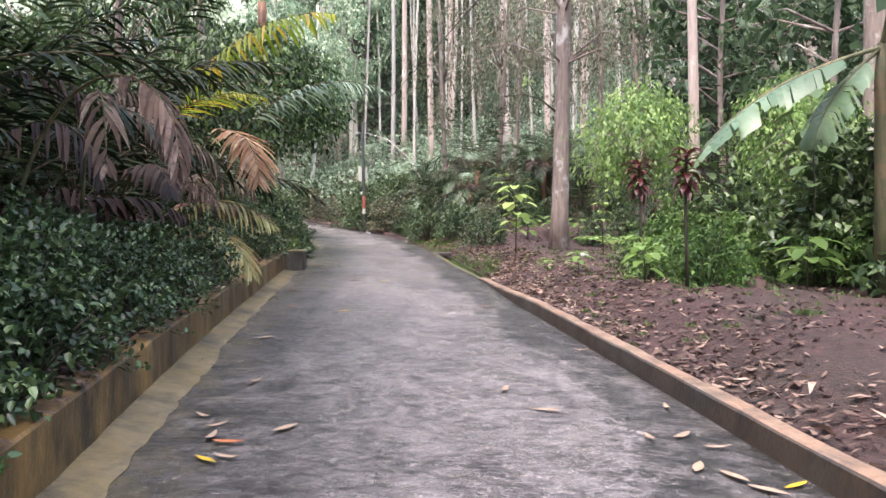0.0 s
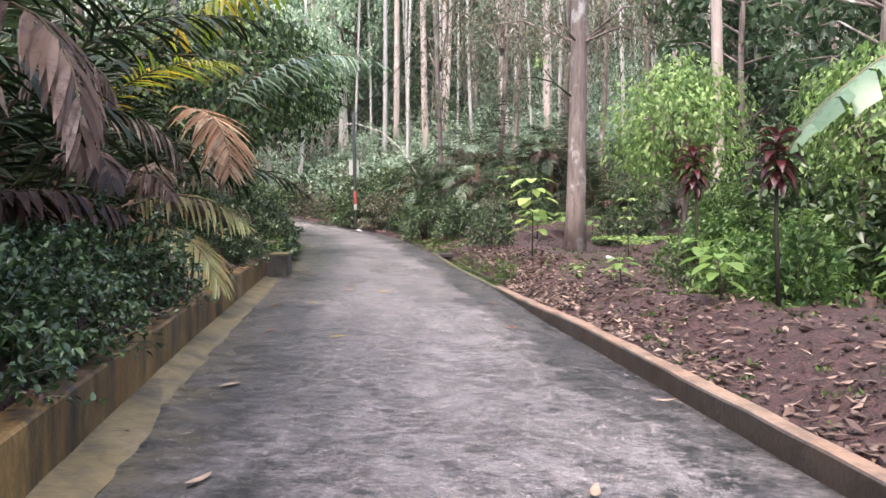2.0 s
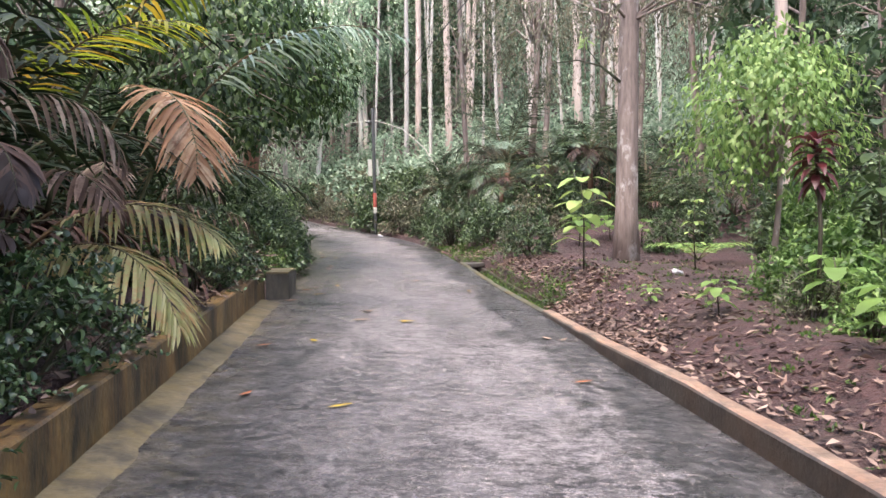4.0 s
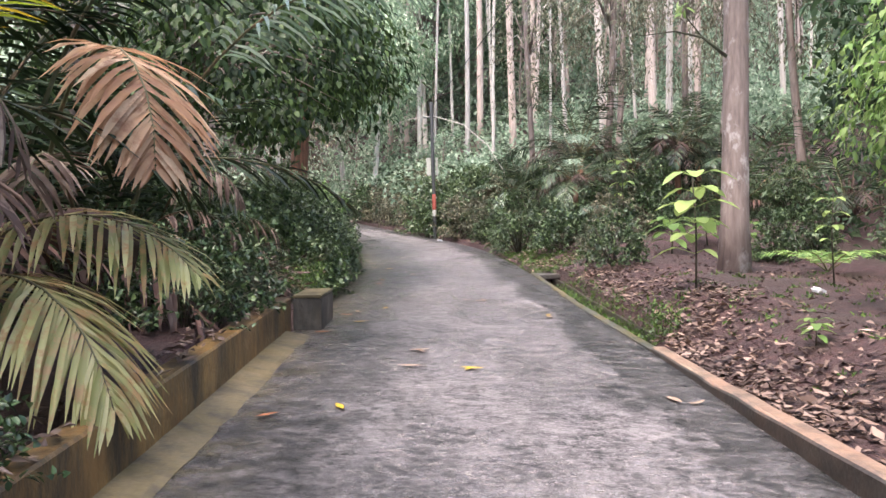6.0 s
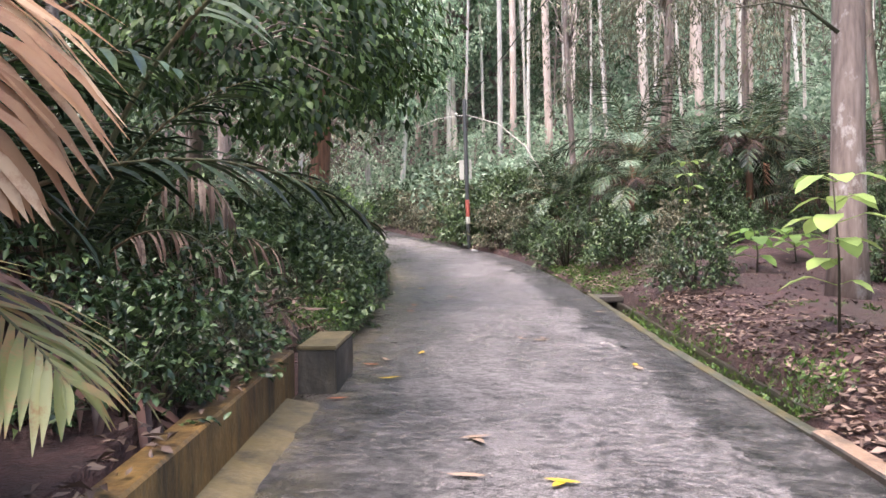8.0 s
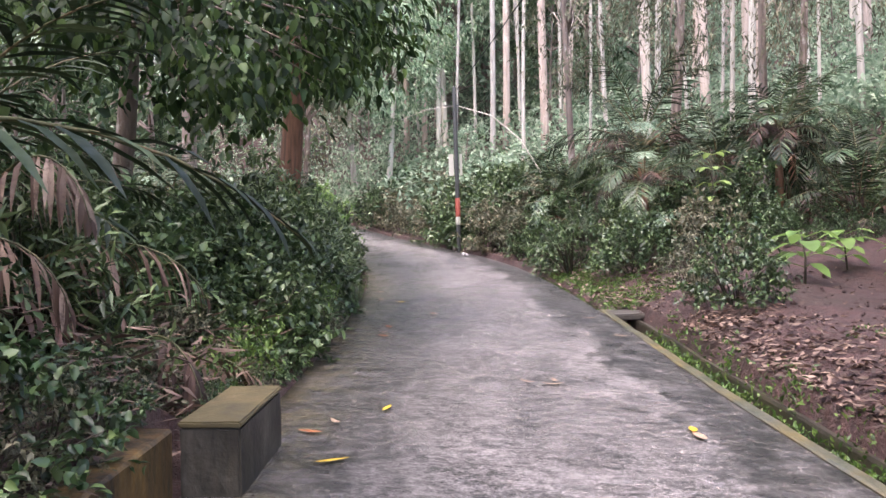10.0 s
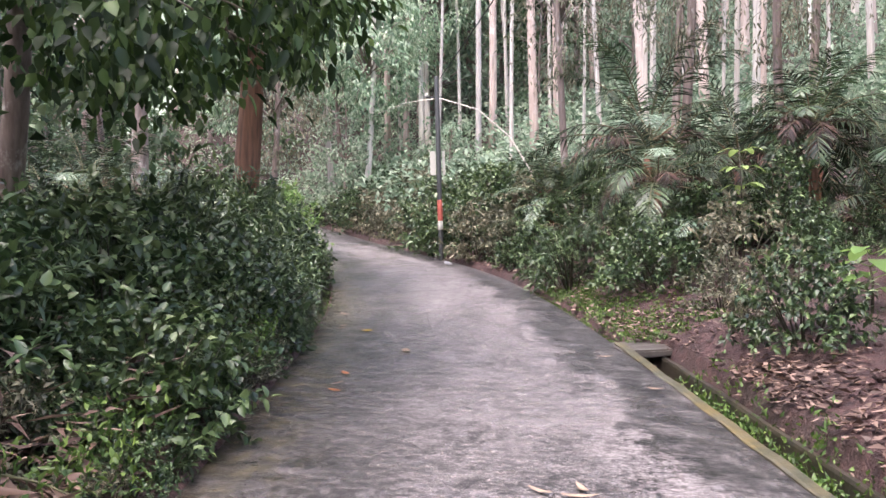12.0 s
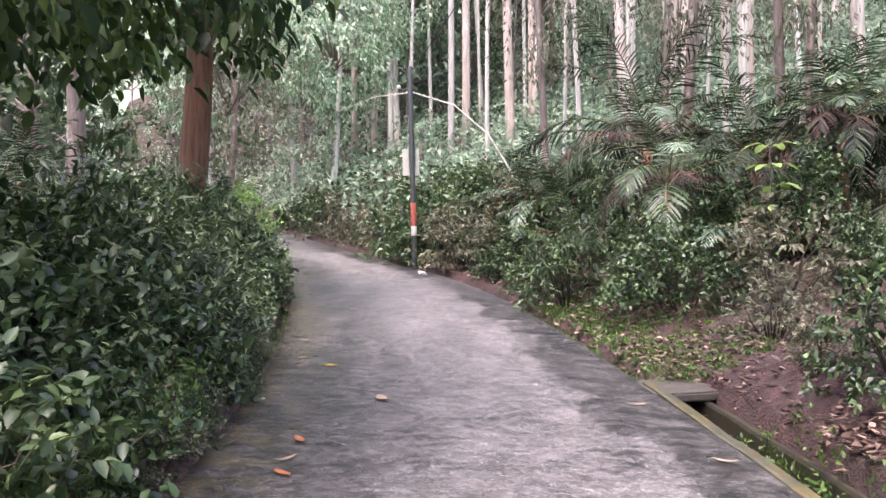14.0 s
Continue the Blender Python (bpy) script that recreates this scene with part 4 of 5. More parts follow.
def broad_tree(label, bark, material, height, r, lean, centre, radii, clusters, per, leaf_len, leaf_wid):
    ob = thing("tree", label, "tree")
    g = Geo()
    trunk_geo(g, height, r, r * 0.5, lean, 0.18)
    part("trunk", g.mesh("trunk", bark), ob)
    broad_crown(ob, bark, material, centre, radii, clusters, per, leaf_len, leaf_wid, (lean[0] * 0.5, lean[1] * 0.5, height * 0.5))
    return ob


set_down(broad_tree("leaning tree with fluted orange-brown bark and drooping dark leaves", BARK_BROWN, LEAF_CROWN, 8.0, 0.29, (0.45, -0.3), (0.5, -1.6, 4.9), (2.2, 2.4, 1.9), 130, 24, 0.26, 0.115), -6.95, 28.5)
set_down(broad_tree("leafy tree whose dark drooping crown overhangs the hedge", BARK_GREY, LEAF_CROWN, 6.5, 0.16, (0.8, -0.8), (2.4, -1.9, 3.25), (2.3, 3.1, 1.5), 300, 24, 0.175, 0.085), -7.2, 21.6)
set_down(broad_tree("grey-brown tree with a dark leafy crown", BARK_GREY, LEAF_DARK, 8.5, 0.25, (-0.3, 0), (-0.4, -3.5, 6.0), (3.4, 4.2, 1.9), 130, 22, 0.22, 0.10), -11.0, 32.5)
set_down(broad_tree("small dark leafy tree behind clump palms", BARK_GREY, LEAF_CROWN, 7.0, 0.14, (0.5, 0), (0.9, 0, 4.6), (2.4, 3.0, 2.4), 170, 22, 0.17, 0.07), -8.6, 19.6)
set_down(broad_tree("slim tree with half-dry brownish leaves", BARK_GREY, LEAF_GREY, 8.0, 0.12, (0.4, 0), (0.3, 0, 5.0), (1.8, 2.0, 2.8), 130, 20, 0.2, 0.07), -9.6, 38.5)

# Crowns added to keep light off the palms; last two stay out of view.
set_down(broad_tree("leafy tree added with a dark crown to shade clump palms", BARK_GREY, LEAF_DARK, 9.0, 0.2, (0.6, 0), (1.5, 0, 5.6), (3.0, 3.6, 1.9), 200, 15, 0.26, 0.12), -7.4, 6.4)
set_down(broad_tree("leafy tree added with a dark crown to shade clump palms", BARK_GREY, LEAF_DARK, 9.0, 0.2, (0.4, 0), (1.2, 0, 5.8), (3.0, 3.4, 1.9), 120, 14, 0.26, 0.12), -7.8, 12.4)
set_down(broad_tree("leafy tree added with a dark crown to shade clump palms", BARK_GREY, LEAF_DARK, 9.0, 0.2, (0.4, 0), (1.2, 0, 5.6), (3.0, 3.4, 1.9), 170, 24, 0.26, 0.12), -7.6, 0.2)
set_down(broad_tree("leafy tree added with a dark crown to shade clump palms", BARK_GREY, LEAF_DARK, 9.5, 0.2, (0.4, 0), (1.6, 0, 6.6), (3.2, 4.0, 1.5), 190, 24, 0.26, 0.12), -6.7, 3.4)
GREEN_TREE = grouped(broad_tree("leafy tree on the slope behind a pole, its green paled by painted haze", BARK_PALE, LEAF_SLOPE_HAZED, 12, 0.14, (0.5, 0), (0.3, 0, 7.4), (2.7, 2.4, 3.6), 260, 24, 0.24, 0.10), "slope trees")
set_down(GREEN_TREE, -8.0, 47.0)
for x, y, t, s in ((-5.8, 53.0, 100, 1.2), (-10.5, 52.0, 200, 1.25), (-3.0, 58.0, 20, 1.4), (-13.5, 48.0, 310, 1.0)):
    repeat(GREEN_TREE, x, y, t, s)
# Unseen trees, added so that their high crowns darken wall and hedge.
for x, y, cx, cy in ((-6.2, 0.2, 2.0, 0.0), (-6.6, 7.3, 2.3, -1.8), (-6.4, -4.5, 2.0, 0.0)):
    set_down(broad_tree("unseen leafy tree added so its dense crown shades a wall", BARK_GREY, LEAF_DARK, 9.0, 0.18, (0.6, 0), (cx, cy, 6.9), (2.3, 3.0, 1.3), 200, 24, 0.26, 0.12), x, y)
OLIVE = grouped(broad_tree("slim tree with drooping dull olive foliage", BARK_GREY, LEAF_GREY, 11, 0.12, (0.4, 0), (0.2, 0, 6.4), (1.6, 1.6, 3.2), 120, 20, 0.2, 0.045), "olive trees")
set_down(OLIVE, 2.0, 30.5)
for x, y, t, s in ((5.2, 33.5, 80, 1.1), (8.2, 31.5, 150, 1.15), (0.2, 39, 220, 1.1), (3.4, 38.5, 20, 1.2), (7.4, 38.5, 300, 1.2)):
    repeat(OLIVE, x, y, t, s)

TALL_TREES = []
for label, bark, h, r in (("tall straight tree with pale smooth bark", BARK_PALE, 23, 0.14), ("tall straight tree with peeling pink bark", BARK_PINK, 24, 0.19), ("thin straight tree with whitish bark", BARK_PALE, 20, 0.085)):
    for v in range(2):
        TALL_TREES.append(grouped(tree(label, bark, LEAF_HAZED, h, r, r * 0.6, h * 0.70, 2.6, 10, 24, 0.3, 0.12, (rnd(-1.1, 1.1), rnd(-0.6, 0.6)), 0.16, "forest_tree"), "plantation trees"))
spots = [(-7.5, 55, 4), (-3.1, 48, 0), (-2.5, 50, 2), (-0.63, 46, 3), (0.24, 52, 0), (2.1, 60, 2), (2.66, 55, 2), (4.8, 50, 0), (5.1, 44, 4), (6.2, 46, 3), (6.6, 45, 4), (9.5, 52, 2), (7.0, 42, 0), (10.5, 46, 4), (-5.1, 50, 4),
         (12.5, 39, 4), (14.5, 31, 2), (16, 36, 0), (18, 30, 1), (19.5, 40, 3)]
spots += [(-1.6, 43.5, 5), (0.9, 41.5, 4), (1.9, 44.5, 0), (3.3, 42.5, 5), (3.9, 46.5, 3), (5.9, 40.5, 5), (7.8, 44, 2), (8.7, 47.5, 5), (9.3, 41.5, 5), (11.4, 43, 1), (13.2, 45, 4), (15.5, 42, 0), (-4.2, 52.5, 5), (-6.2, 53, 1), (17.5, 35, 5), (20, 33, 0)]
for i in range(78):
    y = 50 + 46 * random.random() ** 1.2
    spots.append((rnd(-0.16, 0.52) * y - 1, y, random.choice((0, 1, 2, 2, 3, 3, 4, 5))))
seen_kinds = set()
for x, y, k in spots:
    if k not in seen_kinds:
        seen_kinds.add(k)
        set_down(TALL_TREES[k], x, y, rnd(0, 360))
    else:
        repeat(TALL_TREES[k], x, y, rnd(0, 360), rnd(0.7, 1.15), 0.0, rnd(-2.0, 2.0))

UNDER = [grouped(tree("leafy understorey tree on the hillside", BARK_GREY, LEAF_HAZED if v < 2 else LEAF_HILL, 7.5, 0.08, 0.04, 1.0, 2.2, 34, 30, 0.32, 0.15, (rnd(-0.4, 0.4), 0), 0.2, "understorey_tree"), "understorey trees") for v in range(3)]
under_spots = [(-4, 44, 0.4), (-9, 47, 0.7), (12, 26, 0.8)]
for i in range(58):
    y = rnd(60, 98)
    under_spots.append((rnd(-0.42, 0.55) * y - 1, y, rnd(0.7, 2.0)))
for i in range(9):
    y = rnd(54, 62)
    under_spots.append((rnd(-0.2, 0.06) * y, y, rnd(1.2, 1.9)))
for i in range(9):
    y = rnd(46, 58)
    under_spots.append((rnd(-0.16, 0.42) * y, y, rnd(0.45, 1.1)))
for i in range(16):
    y = rnd(14, 50)
    under_spots.append((9.5 + rnd(0.5, 14) + max(y - 22, 0) * 0.1, y, rnd(0.5, 1.1)))
for x, y in ((9.6, 26.5), (11.0, 29.5), (10.4, 33), (13.5, 27), (14, 32), (12.4, 36), (16.5, 29), (17, 35), (9.4, 18.5), (12, 21), (14.5, 18), (11, 14)):
    under_spots.append((x, y, rnd(1.15, 1.5)))
for i in range(18):
    y = rnd(32, 55)
    under_spots.append((float(edge_l(y)) - rnd(5, 14), y, rnd(0.7, 1.35)))
for i in range(14):
    under_spots.append((rnd(-18, -11), rnd(-2, 26), rnd(0.8, 1.3)))
for i, (x, y, s) in enumerate(under_spots):
    if i < 3:
        set_down(UNDER[i], x, y, rnd(0, 360), s)
    else:
        repeat(UNDER[2 if x < -11 or (x > 9 and y < 40) else i % 3], x, y, rnd(0, 360), s)


def undergrowth(name, label, material, places, leaf_len, leaf_wid, per, spread, high):
    g = Geo()
    for x, y in places:
        z = gz(x, y)
        h = high * rnd(0.4, 1.2)
        for j in range(per):
            p = Vector((x + random.gauss(0, spread), y + random.gauss(0, spread), z + h * rnd(0.05, 1)))
            g.quad(p, any_dir(-0.2), any_dir(2.0), leaf_len * rnd(0.6, 1.2), leaf_wid * rnd(0.7, 1.2), 0.2, 0.2)
    ob = new(name, g.mesh(name, material))
    return tagged(ob, label, "undergrowth", kind="stuff")


hill = []
while len(hill) < 8000:
    y = 41 + 57 * random.random() ** 1.3
    x = rnd(-0.5, 0.6) * y - 1
    if x > float(edge_r(y)) + 1.4 or x < float(edge_l(y)) - 1.4:
        hill.append((x, y))
undergrowth("hillside_undergrowth", "undergrowth covering the wooded slope, its green paled by painted haze", LEAF_HAZED, hill, 0.38, 0.16, 13, 0.55, 1.8)
side = []
while len(side) < 900:
    y = rnd(13, 42)
    x = rnd(5.5, 26)
    if x > float(edge_r(y)) + 6.5:
        side.append((x, y))
undergrowth("forest_undergrowth", "dark green undergrowth below the trees", LEAF_HILL, side, 0.24, 0.10, 18, 0.4, 0.9)
shade = [(rnd(-17, -5.2), rnd(-2, 18.5)) for _ in range(950)]
undergrowth("shaded_undergrowth", "dark undergrowth in the shade of palms", LEAF_DARK, shade, 0.24, 0.09, 16, 0.5, 3.2)


# ---- garden plants on the open ground ----
def broadleaf(label, material, height, tiers, leaf_len, leaf_wid, name="broadleaf_plant", category="plant"):
    """An upright stalk with tiers of large drooping leaves."""
    ob = thing(name, label, category)
    s = Geo()
    s.tube([(0, 0, -0.1), (0.03, 0.02, height * 0.5), (0.0, 0.05, height)], [0.016, 0.012, 0.006], 6)
    part("stem", s.mesh("stem", STEM), ob)
    a = 0.0
    for i in range(tiers):
        k = (i + 0.5) / tiers
        for j in range(4 if k > 0.3 else 2):
            a += 2.3999
            g = Geo()
            base = Vector((0.02, 0.03, height * (0.25 + 0.75 * k)))
            d = Vector((math.cos(a), math.sin(a), 0.35))
            stalk = base + d * leaf_len * rnd(0.35, 0.7)
            g.tube([base, stalk], [0.005, 0.004], 4)
            size = leaf_len * rnd(0.75, 1.15) * (1 - 0.35 * abs(k - 0.6))
            out = Vector((math.cos(a), math.sin(a), rnd(-0.35, 0.05)))
            side = out.cross(Vector((0, 0, 1))).normalized()
            vs, fs = [], []
            for m in range(6):
                f = m / 5
                w = size * leaf_wid * math.sin(math.pi * min(0.08 + 0.92 * f ** 0.8, 1.0)) ** 0.8
                c = stalk + out.normalized() * size * f + Vector((0, 0, -0.28 * size * f * f))
                rip = 0.03 * size * (m % 2)
                vs += [c + side * w + Vector((0, 0, 0.12 * w + rip)), c, c - side * w + Vector((0, 0, 0.12 * w + rip))]
            for m in range(5):
                o = 3 * m
                fs += [(o, o + 1, o + 4, o + 3), (o + 1, o + 2, o + 5, o + 4)]
            g.add(vs, fs)
            part("leaf", g.mesh("leaf", material), ob)
    return ob


def cordyline(label, height):
    ob = thing("cordyline", label, "plant", "red-leaved plants")
    s = Geo()
    s.tube([(0, 0, -0.1), (0.03, 0, height * 0.5), (0.0, 0.03, height)], [0.025, 0.02, 0.018], 7)
    part("stem", s.mesh("stem", STEM), ob)
    a = 0.0
    for i in range(34):
        a += 2.3999
        k = i / 33
        g = Geo()
        d = Vector((math.cos(a), math.sin(a), -0.35 + 1.9 * k))
        g.blade(Vector((0, 0.02, height - 0.42 * (1 - k))), d, Vector((0, 0, 1)), rnd(0.22, 0.33), rnd(0.075, 0.11), 1.6, 4)
        part("leaf", g.mesh("leaf", LEAF_RED), ob)
    return ob


def banana_leaf(parent, start, heading, lift, arch, length, width, torn):
    pts, p, a = [], Vector((0, 0, 0)), radians(lift)
    steps = 26
    stalk = 5
    for i in range(steps + 1):
        pts.append(p.copy())
        p = p + Vector((0, math.cos(a), math.sin(a))) * length / steps
        a -= radians(arch) / steps * (0.3 + 1.4 * i / steps)
    r = Geo()
    r.tube(pts, [0.03 * (1 - 0.85 * i / steps) for i in range(steps + 1)], 6)
    rib = part("leaf_rib", r.mesh("leaf_rib", PETIOLE), parent, "", pose(*start, 0, 0, heading))
    b = Geo()
    for side in (-1, 1):
        i = stalk
        while i < steps:
            run = random.choice((1, 1, 2, 3)) if torn else 4
            j = min(i + run, steps)
            droop = rnd(0.45, 1.0)
            vs, fs = [], []
            for m in range(i, j + 1):
                k = (m - stalk) / (steps - stalk)
                w = width / 2 * math.sin(math.pi * min(0.10 + 0.90 * k, 1)) ** 0.55 if k < 1 else 0.02
                q = pts[m]
                gap = 0.02 if (m == j and torn) else 0.0
                for f in (0.0, 0.5, 1.0):
                    vs.append(q + Vector((side * w * f * (1 - 0.25 * droop * f), -gap * f + 0.12 * w * f, w * (0.16 * f - droop * f * f))))
            for m in range(j - i):
                for f in range(2):
                    o = 3 * m + f
                    fs.append((o, o + 1, o + 4, o + 3))
            b.add(vs, fs)
            i = j
    part("leaf_blade", b.mesh("leaf_blade", BANANA), rib)


def banana(label):
    ob = thing("banana_plant", label, "banana plant")
    s = Geo()
    s.tube([(0, 0, -0.1), (0.02, 0, 1.2), (0.0, 0.02, 2.6), (0, 0, 3.0)], [0.11, 0.10, 0.075, 0.05], 10)
    part("stem", s.mesh("stem", PETIOLE), ob)
    banana_leaf(ob, (0, 0, 2.95), 93, -16, 46, 2.75, 0.85, True)
    banana_leaf(ob, (0, 0, 2.95), 100, -38, 44, 1.55, 0.95, True)
    banana_leaf(ob, (0, 0, 2.9), -60, 55, 110, 2.4, 0.62, True)
    banana_leaf(ob, (0, 0, 2.95), 170, 62, 90, 2.3, 0.6, False)
    banana_leaf(ob, (0, 0, 3.0), -150, 70, 80, 2.2, 0.6, True)
    return ob


set_down(banana("banana plant with long torn grey-green leaves"), 5.15, 9.2)
redA = cordyline("dark red-leaved cordyline on a thin stem", 1.62)
set_down(redA, 2.93, 11.72)
grouped(repeat(redA, 2.9, 9.3, 130, 0.98), "red-leaved plants")

FEATHER = grouped(shrub("feathery green shrub with small leaflets", LEAF_FRESH, 0.85, 0.85, 2.15, 150, 17, 0.12, 0.052, 6), "bright garden shrubs")
FRESH = grouped(shrub("fresh green leafy garden bush", LEAF_FRESH, 0.7, 0.7, 1.1, 90, 14, 0.14, 0.065, 8), "bright garden shrubs")
DARKER = grouped(shrub("tall green bush with large leaves", LEAF_MID, 0.95, 0.95, 2.4, 130, 14, 0.2, 0.09, 9), "garden bushes")
set_down(FEATHER, 4.9, 15.2, 20, 0.55)
LIGHT_TREE = broad_tree("small tree with a feathery bright green crown", BARK_GREY, LEAF_BRIGHT, 3.0, 0.045, (0.1, 0), (0.05, 0, 2.35), (0.95, 0.95, 0.9), 140, 28, 0.11, 0.048)
set_down(LIGHT_TREE, 3.5, 14.4, 0)
repeat(LIGHT_TREE, 5.6, 12.3, 130, 0.95)
for x, y, s, t in ((5.0, 16.2, 0.9, 200), (7.5, 16.5, 1.0, 10)):
    repeat(FEATHER, x, y, t, s)
set_down(FRESH, 3.9, 11.4, 0, 0.9)
for x, y, s, t in ((4.6, 12.2, 1.0, 60), (3.9, 13.4, 0.9, 100), (5.3, 10.5, 0.9, 200), (5.9, 13.4, 1.1, 300), (3.2, 13.0, 0.6, 30)):
    repeat(FRESH, x, y, t, s)
set_down(DARKER, 5.6, 11.2, 0)
for x, y, s, t in ((6.6, 10.0, 1.1, 60), (7.2, 14.8, 1.1, 120), (5.8, 15.2, 0.9, 10), (8.4, 11.4, 1.2, 90), (7.8, 18.5, 1.1, 10), (6.2, 19.6, 0.8, 210), (8.4, 21, 0.9, 60), (5.2, 22.6, 0.5, 0), (6.4, 21.6, 0.55, 40), (9.8, 15.5, 1.3, 200), (9.6, 8.6, 1.3, 20), (4.2, 21.9, 0.42, 100)):
    repeat(DARKER, x, y, t, s)

TALLLEAF = grouped(broadleaf("tall young tree with large dark green leaves", LEAF_MID, 2.7, 8, 0.32, 0.34), "young trees")
set_down(TALLLEAF, 5.0, 10.6, 0)
for x, y, s, t in ((5.7, 8.9, 1.05, 100), (6.3, 10.6, 1.2, 200), (4.7, 13.9, 0.8, 40)):
    repeat(TALLLEAF, x, y, t, s)
for x, y, s, t in ((6.2, 8.9, 1.15, 70), (7.0, 9.8, 1.25, 170), (6.1, 11.6, 1.0, 20)):
    repeat(DARKER, x, y, t, s)
SEEDLING = broadleaf("young tree seedling with large lime-green leaves", LEAF_LIME, 1.45, 6, 0.32, 0.33)
set_down(SEEDLING, 1.5, 16.2, 30)
for x, y, s, t in ((3.25, 9.75, 0.75, 20), (3.3, 12.1, 0.8, 130), (2.8, 10.5, 0.5, 250), (3.6, 10.6, 0.7, 310)):
    repeat(FRESH, x, y, t, s)
LOWLEAF = grouped(broadleaf("low plant with broad light green leaves", LEAF_BRIGHT, 0.55, 4, 0.28, 0.32), "broad-leaved plants")
set_down(LOWLEAF, 2.9, 11.3, 0)
for x, y, s, t in ((4.6, 9.9, 1.2, 200), (2.47, 9.6, 0.8, 40), (3.6, 12.5, 1.0, 140), (2.4, 22.3, 1.3, 20), (3.3, 23.2, 1.1, 100), (3.9, 22.6, 1.1, 220), (2.05, 11.8, 0.6, 90), (1.75, 13.2, 0.4, 10)):
    repeat(LOWLEAF, x, y, t, s)
LIME = grouped(broadleaf("slender sapling with lime-green hanging leaves", LEAF_LIME, 1.5, 5, 0.22, 0.3), "saplings")
set_down(LIME, 1.9, 25.3, 60, 1.15)
repeat(LIME, 3.6, 17.6, 160, 0.8)

BUSH = shrub("rounded dark leafy bush on bare soil", LEAF_DARK, 0.62, 0.62, 0.98, 150, 15, 0.08, 0.04)
set_down(BUSH, 1.15, 20.75, 0, 1.02)
GREYBUSH = shrub("small half-dry bush with thin leaves", LEAF_GREY, 0.4, 0.4, 0.75, 60, 12, 0.09, 0.03)
set_down(GREYBUSH, 1.0, 22.9, 0)
repeat(GREYBUSH, 2.75, 11.5, 70, 0.8)
repeat(GREYBUSH, 0.9, 21.6, 170, 0.7)

fern = thing("fern", "bright fern with spreading fronds below a tree", "fern")
for i in range(7):
    frond_part(fern, LEAF_BRIGHT, pose(0, 0, 0.05, 0, 0, -110 + 50 * i), length=1.1, lift=38, arch=70, blade_len=0.24, blade_wid=0.05, pairs=18, bare=0.2, hang=0.3)
set_down(fern, 4.2, 19.4)

stake = Geo()
stake.tube([(0, 0, -0.2), (0.01, 0, 0.2), (0.0, 0.01, 0.36)], [0.022, 0.021, 0.02], 7)
st = new("stake", stake.mesh("stake", DEAD_STALK))
tagged(st, "short weathered wooden stake in the soil", "stake")
st.matrix_basis = pose(1.06, 23.6, gz(1.06, 23.6), 3, 2, 0)

stump = Geo()
stump.tube([(0, 0, -0.15), (0.01, 0, 0.06), (0.03, 0.01, 0.17), (0.02, 0.0, 0.2), (0.02, 0, 0.13)], [0.17, 0.15, 0.13, 0.10, 0.03], 14)
sp = new("stump", stump.mesh("stump", DEAD_STALK))
tagged(sp, "dark rotted banana stump in a soil mound", "stump")
sp.matrix_basis = pose(3.75, 9.5, gz(3.75, 9.5) - 0.07)

# ---- utility pole, cable and sign ----
pole = thing("utility_pole", "thin dark steel utility pole with red and white bands", "utility pole")
PX, PY = -3.30, 33.0
PZ = gz(PX, PY)


def pole_piece(name, z0, z1, r, material, label=""):
    g = Geo()
    g.tube([(0, 0, z0), (0, 0, z0 + 0.01), (0, 0, z1 - 0.01), (0, 0, z1)], [r * 0.97, r, r * 0.98, r * 0.95], 14)
    part(name, g.mesh(name, material), pole, label)


pole_piece("shaft", -0.6, 6.72 - PZ, 0.062, POLE_DARK)
pole_piece("red_band", 3.10 - PZ, 3.62 - PZ, 0.069, POLE_RED, "faded red painted band")
pole_piece("white_band", 2.88 - PZ, 3.098 - PZ, 0.0688, POLE_WHITE, "off-white painted band")
bracket = Geo()
bracket.tube([(-0.28, 0, 6.2 - PZ), (0.12, 0, 6.2 - PZ)], [0.015, 0.015], 6)
part("bracket", bracket.mesh("bracket", POLE_DARK), pole)
insul = Geo()
insul.tube([(-0.26, 0, 6.21 - PZ), (-0.26, 0, 6.27 - PZ), (-0.26, 0, 6.31 - PZ)], [0.05, 0.05, 0.02], 8)
part("insulator", insul.mesh("insulator", POLE_WHITE), pole, "small white insulator")
pole.matrix_basis = pose(PX, PY, PZ, 0, -1.0, 0)
for sx in (-0.155, 0.115):
    plate = Geo()
    w = 0.07 if sx < 0 else 0.035
    plate.add([(sx - w, 0.02, 0), (sx + w, 0.02, 0), (sx + w, 0.02, 0.6), (sx - w, 0.02, 0.6), (sx - w, 0.045, 0), (sx + w, 0.045, 0), (sx + w, 0.045, 0.6), (sx - w, 0.045, 0.6)],
              [(0, 1, 2, 3), (7, 6, 5, 4), (0, 4, 5, 1), (1, 5, 6, 2), (2, 6, 7, 3), (3, 7, 4, 0)])
    part("sign_plate", plate.mesh("sign_plate", POLE_WHITE, True), pole, "blank off-white sign plate", pose(0, 0.06, 4.26 - PZ))
wire = Geo()
cable_pts = []
for i in range(25):
    k = i / 24
    y = 33 - 45 * k
    cable_pts.append((-3.30 + 0.25 * (33 - y), y, 6.66 + 1.2 * k - 1.6 * k * (1 - k)))
wire.tube(cable_pts, [0.012] * 25, 6)
tagged(new("cable", wire.mesh("cable", CABLE)), "black overhead cable running from a pole", "cable")

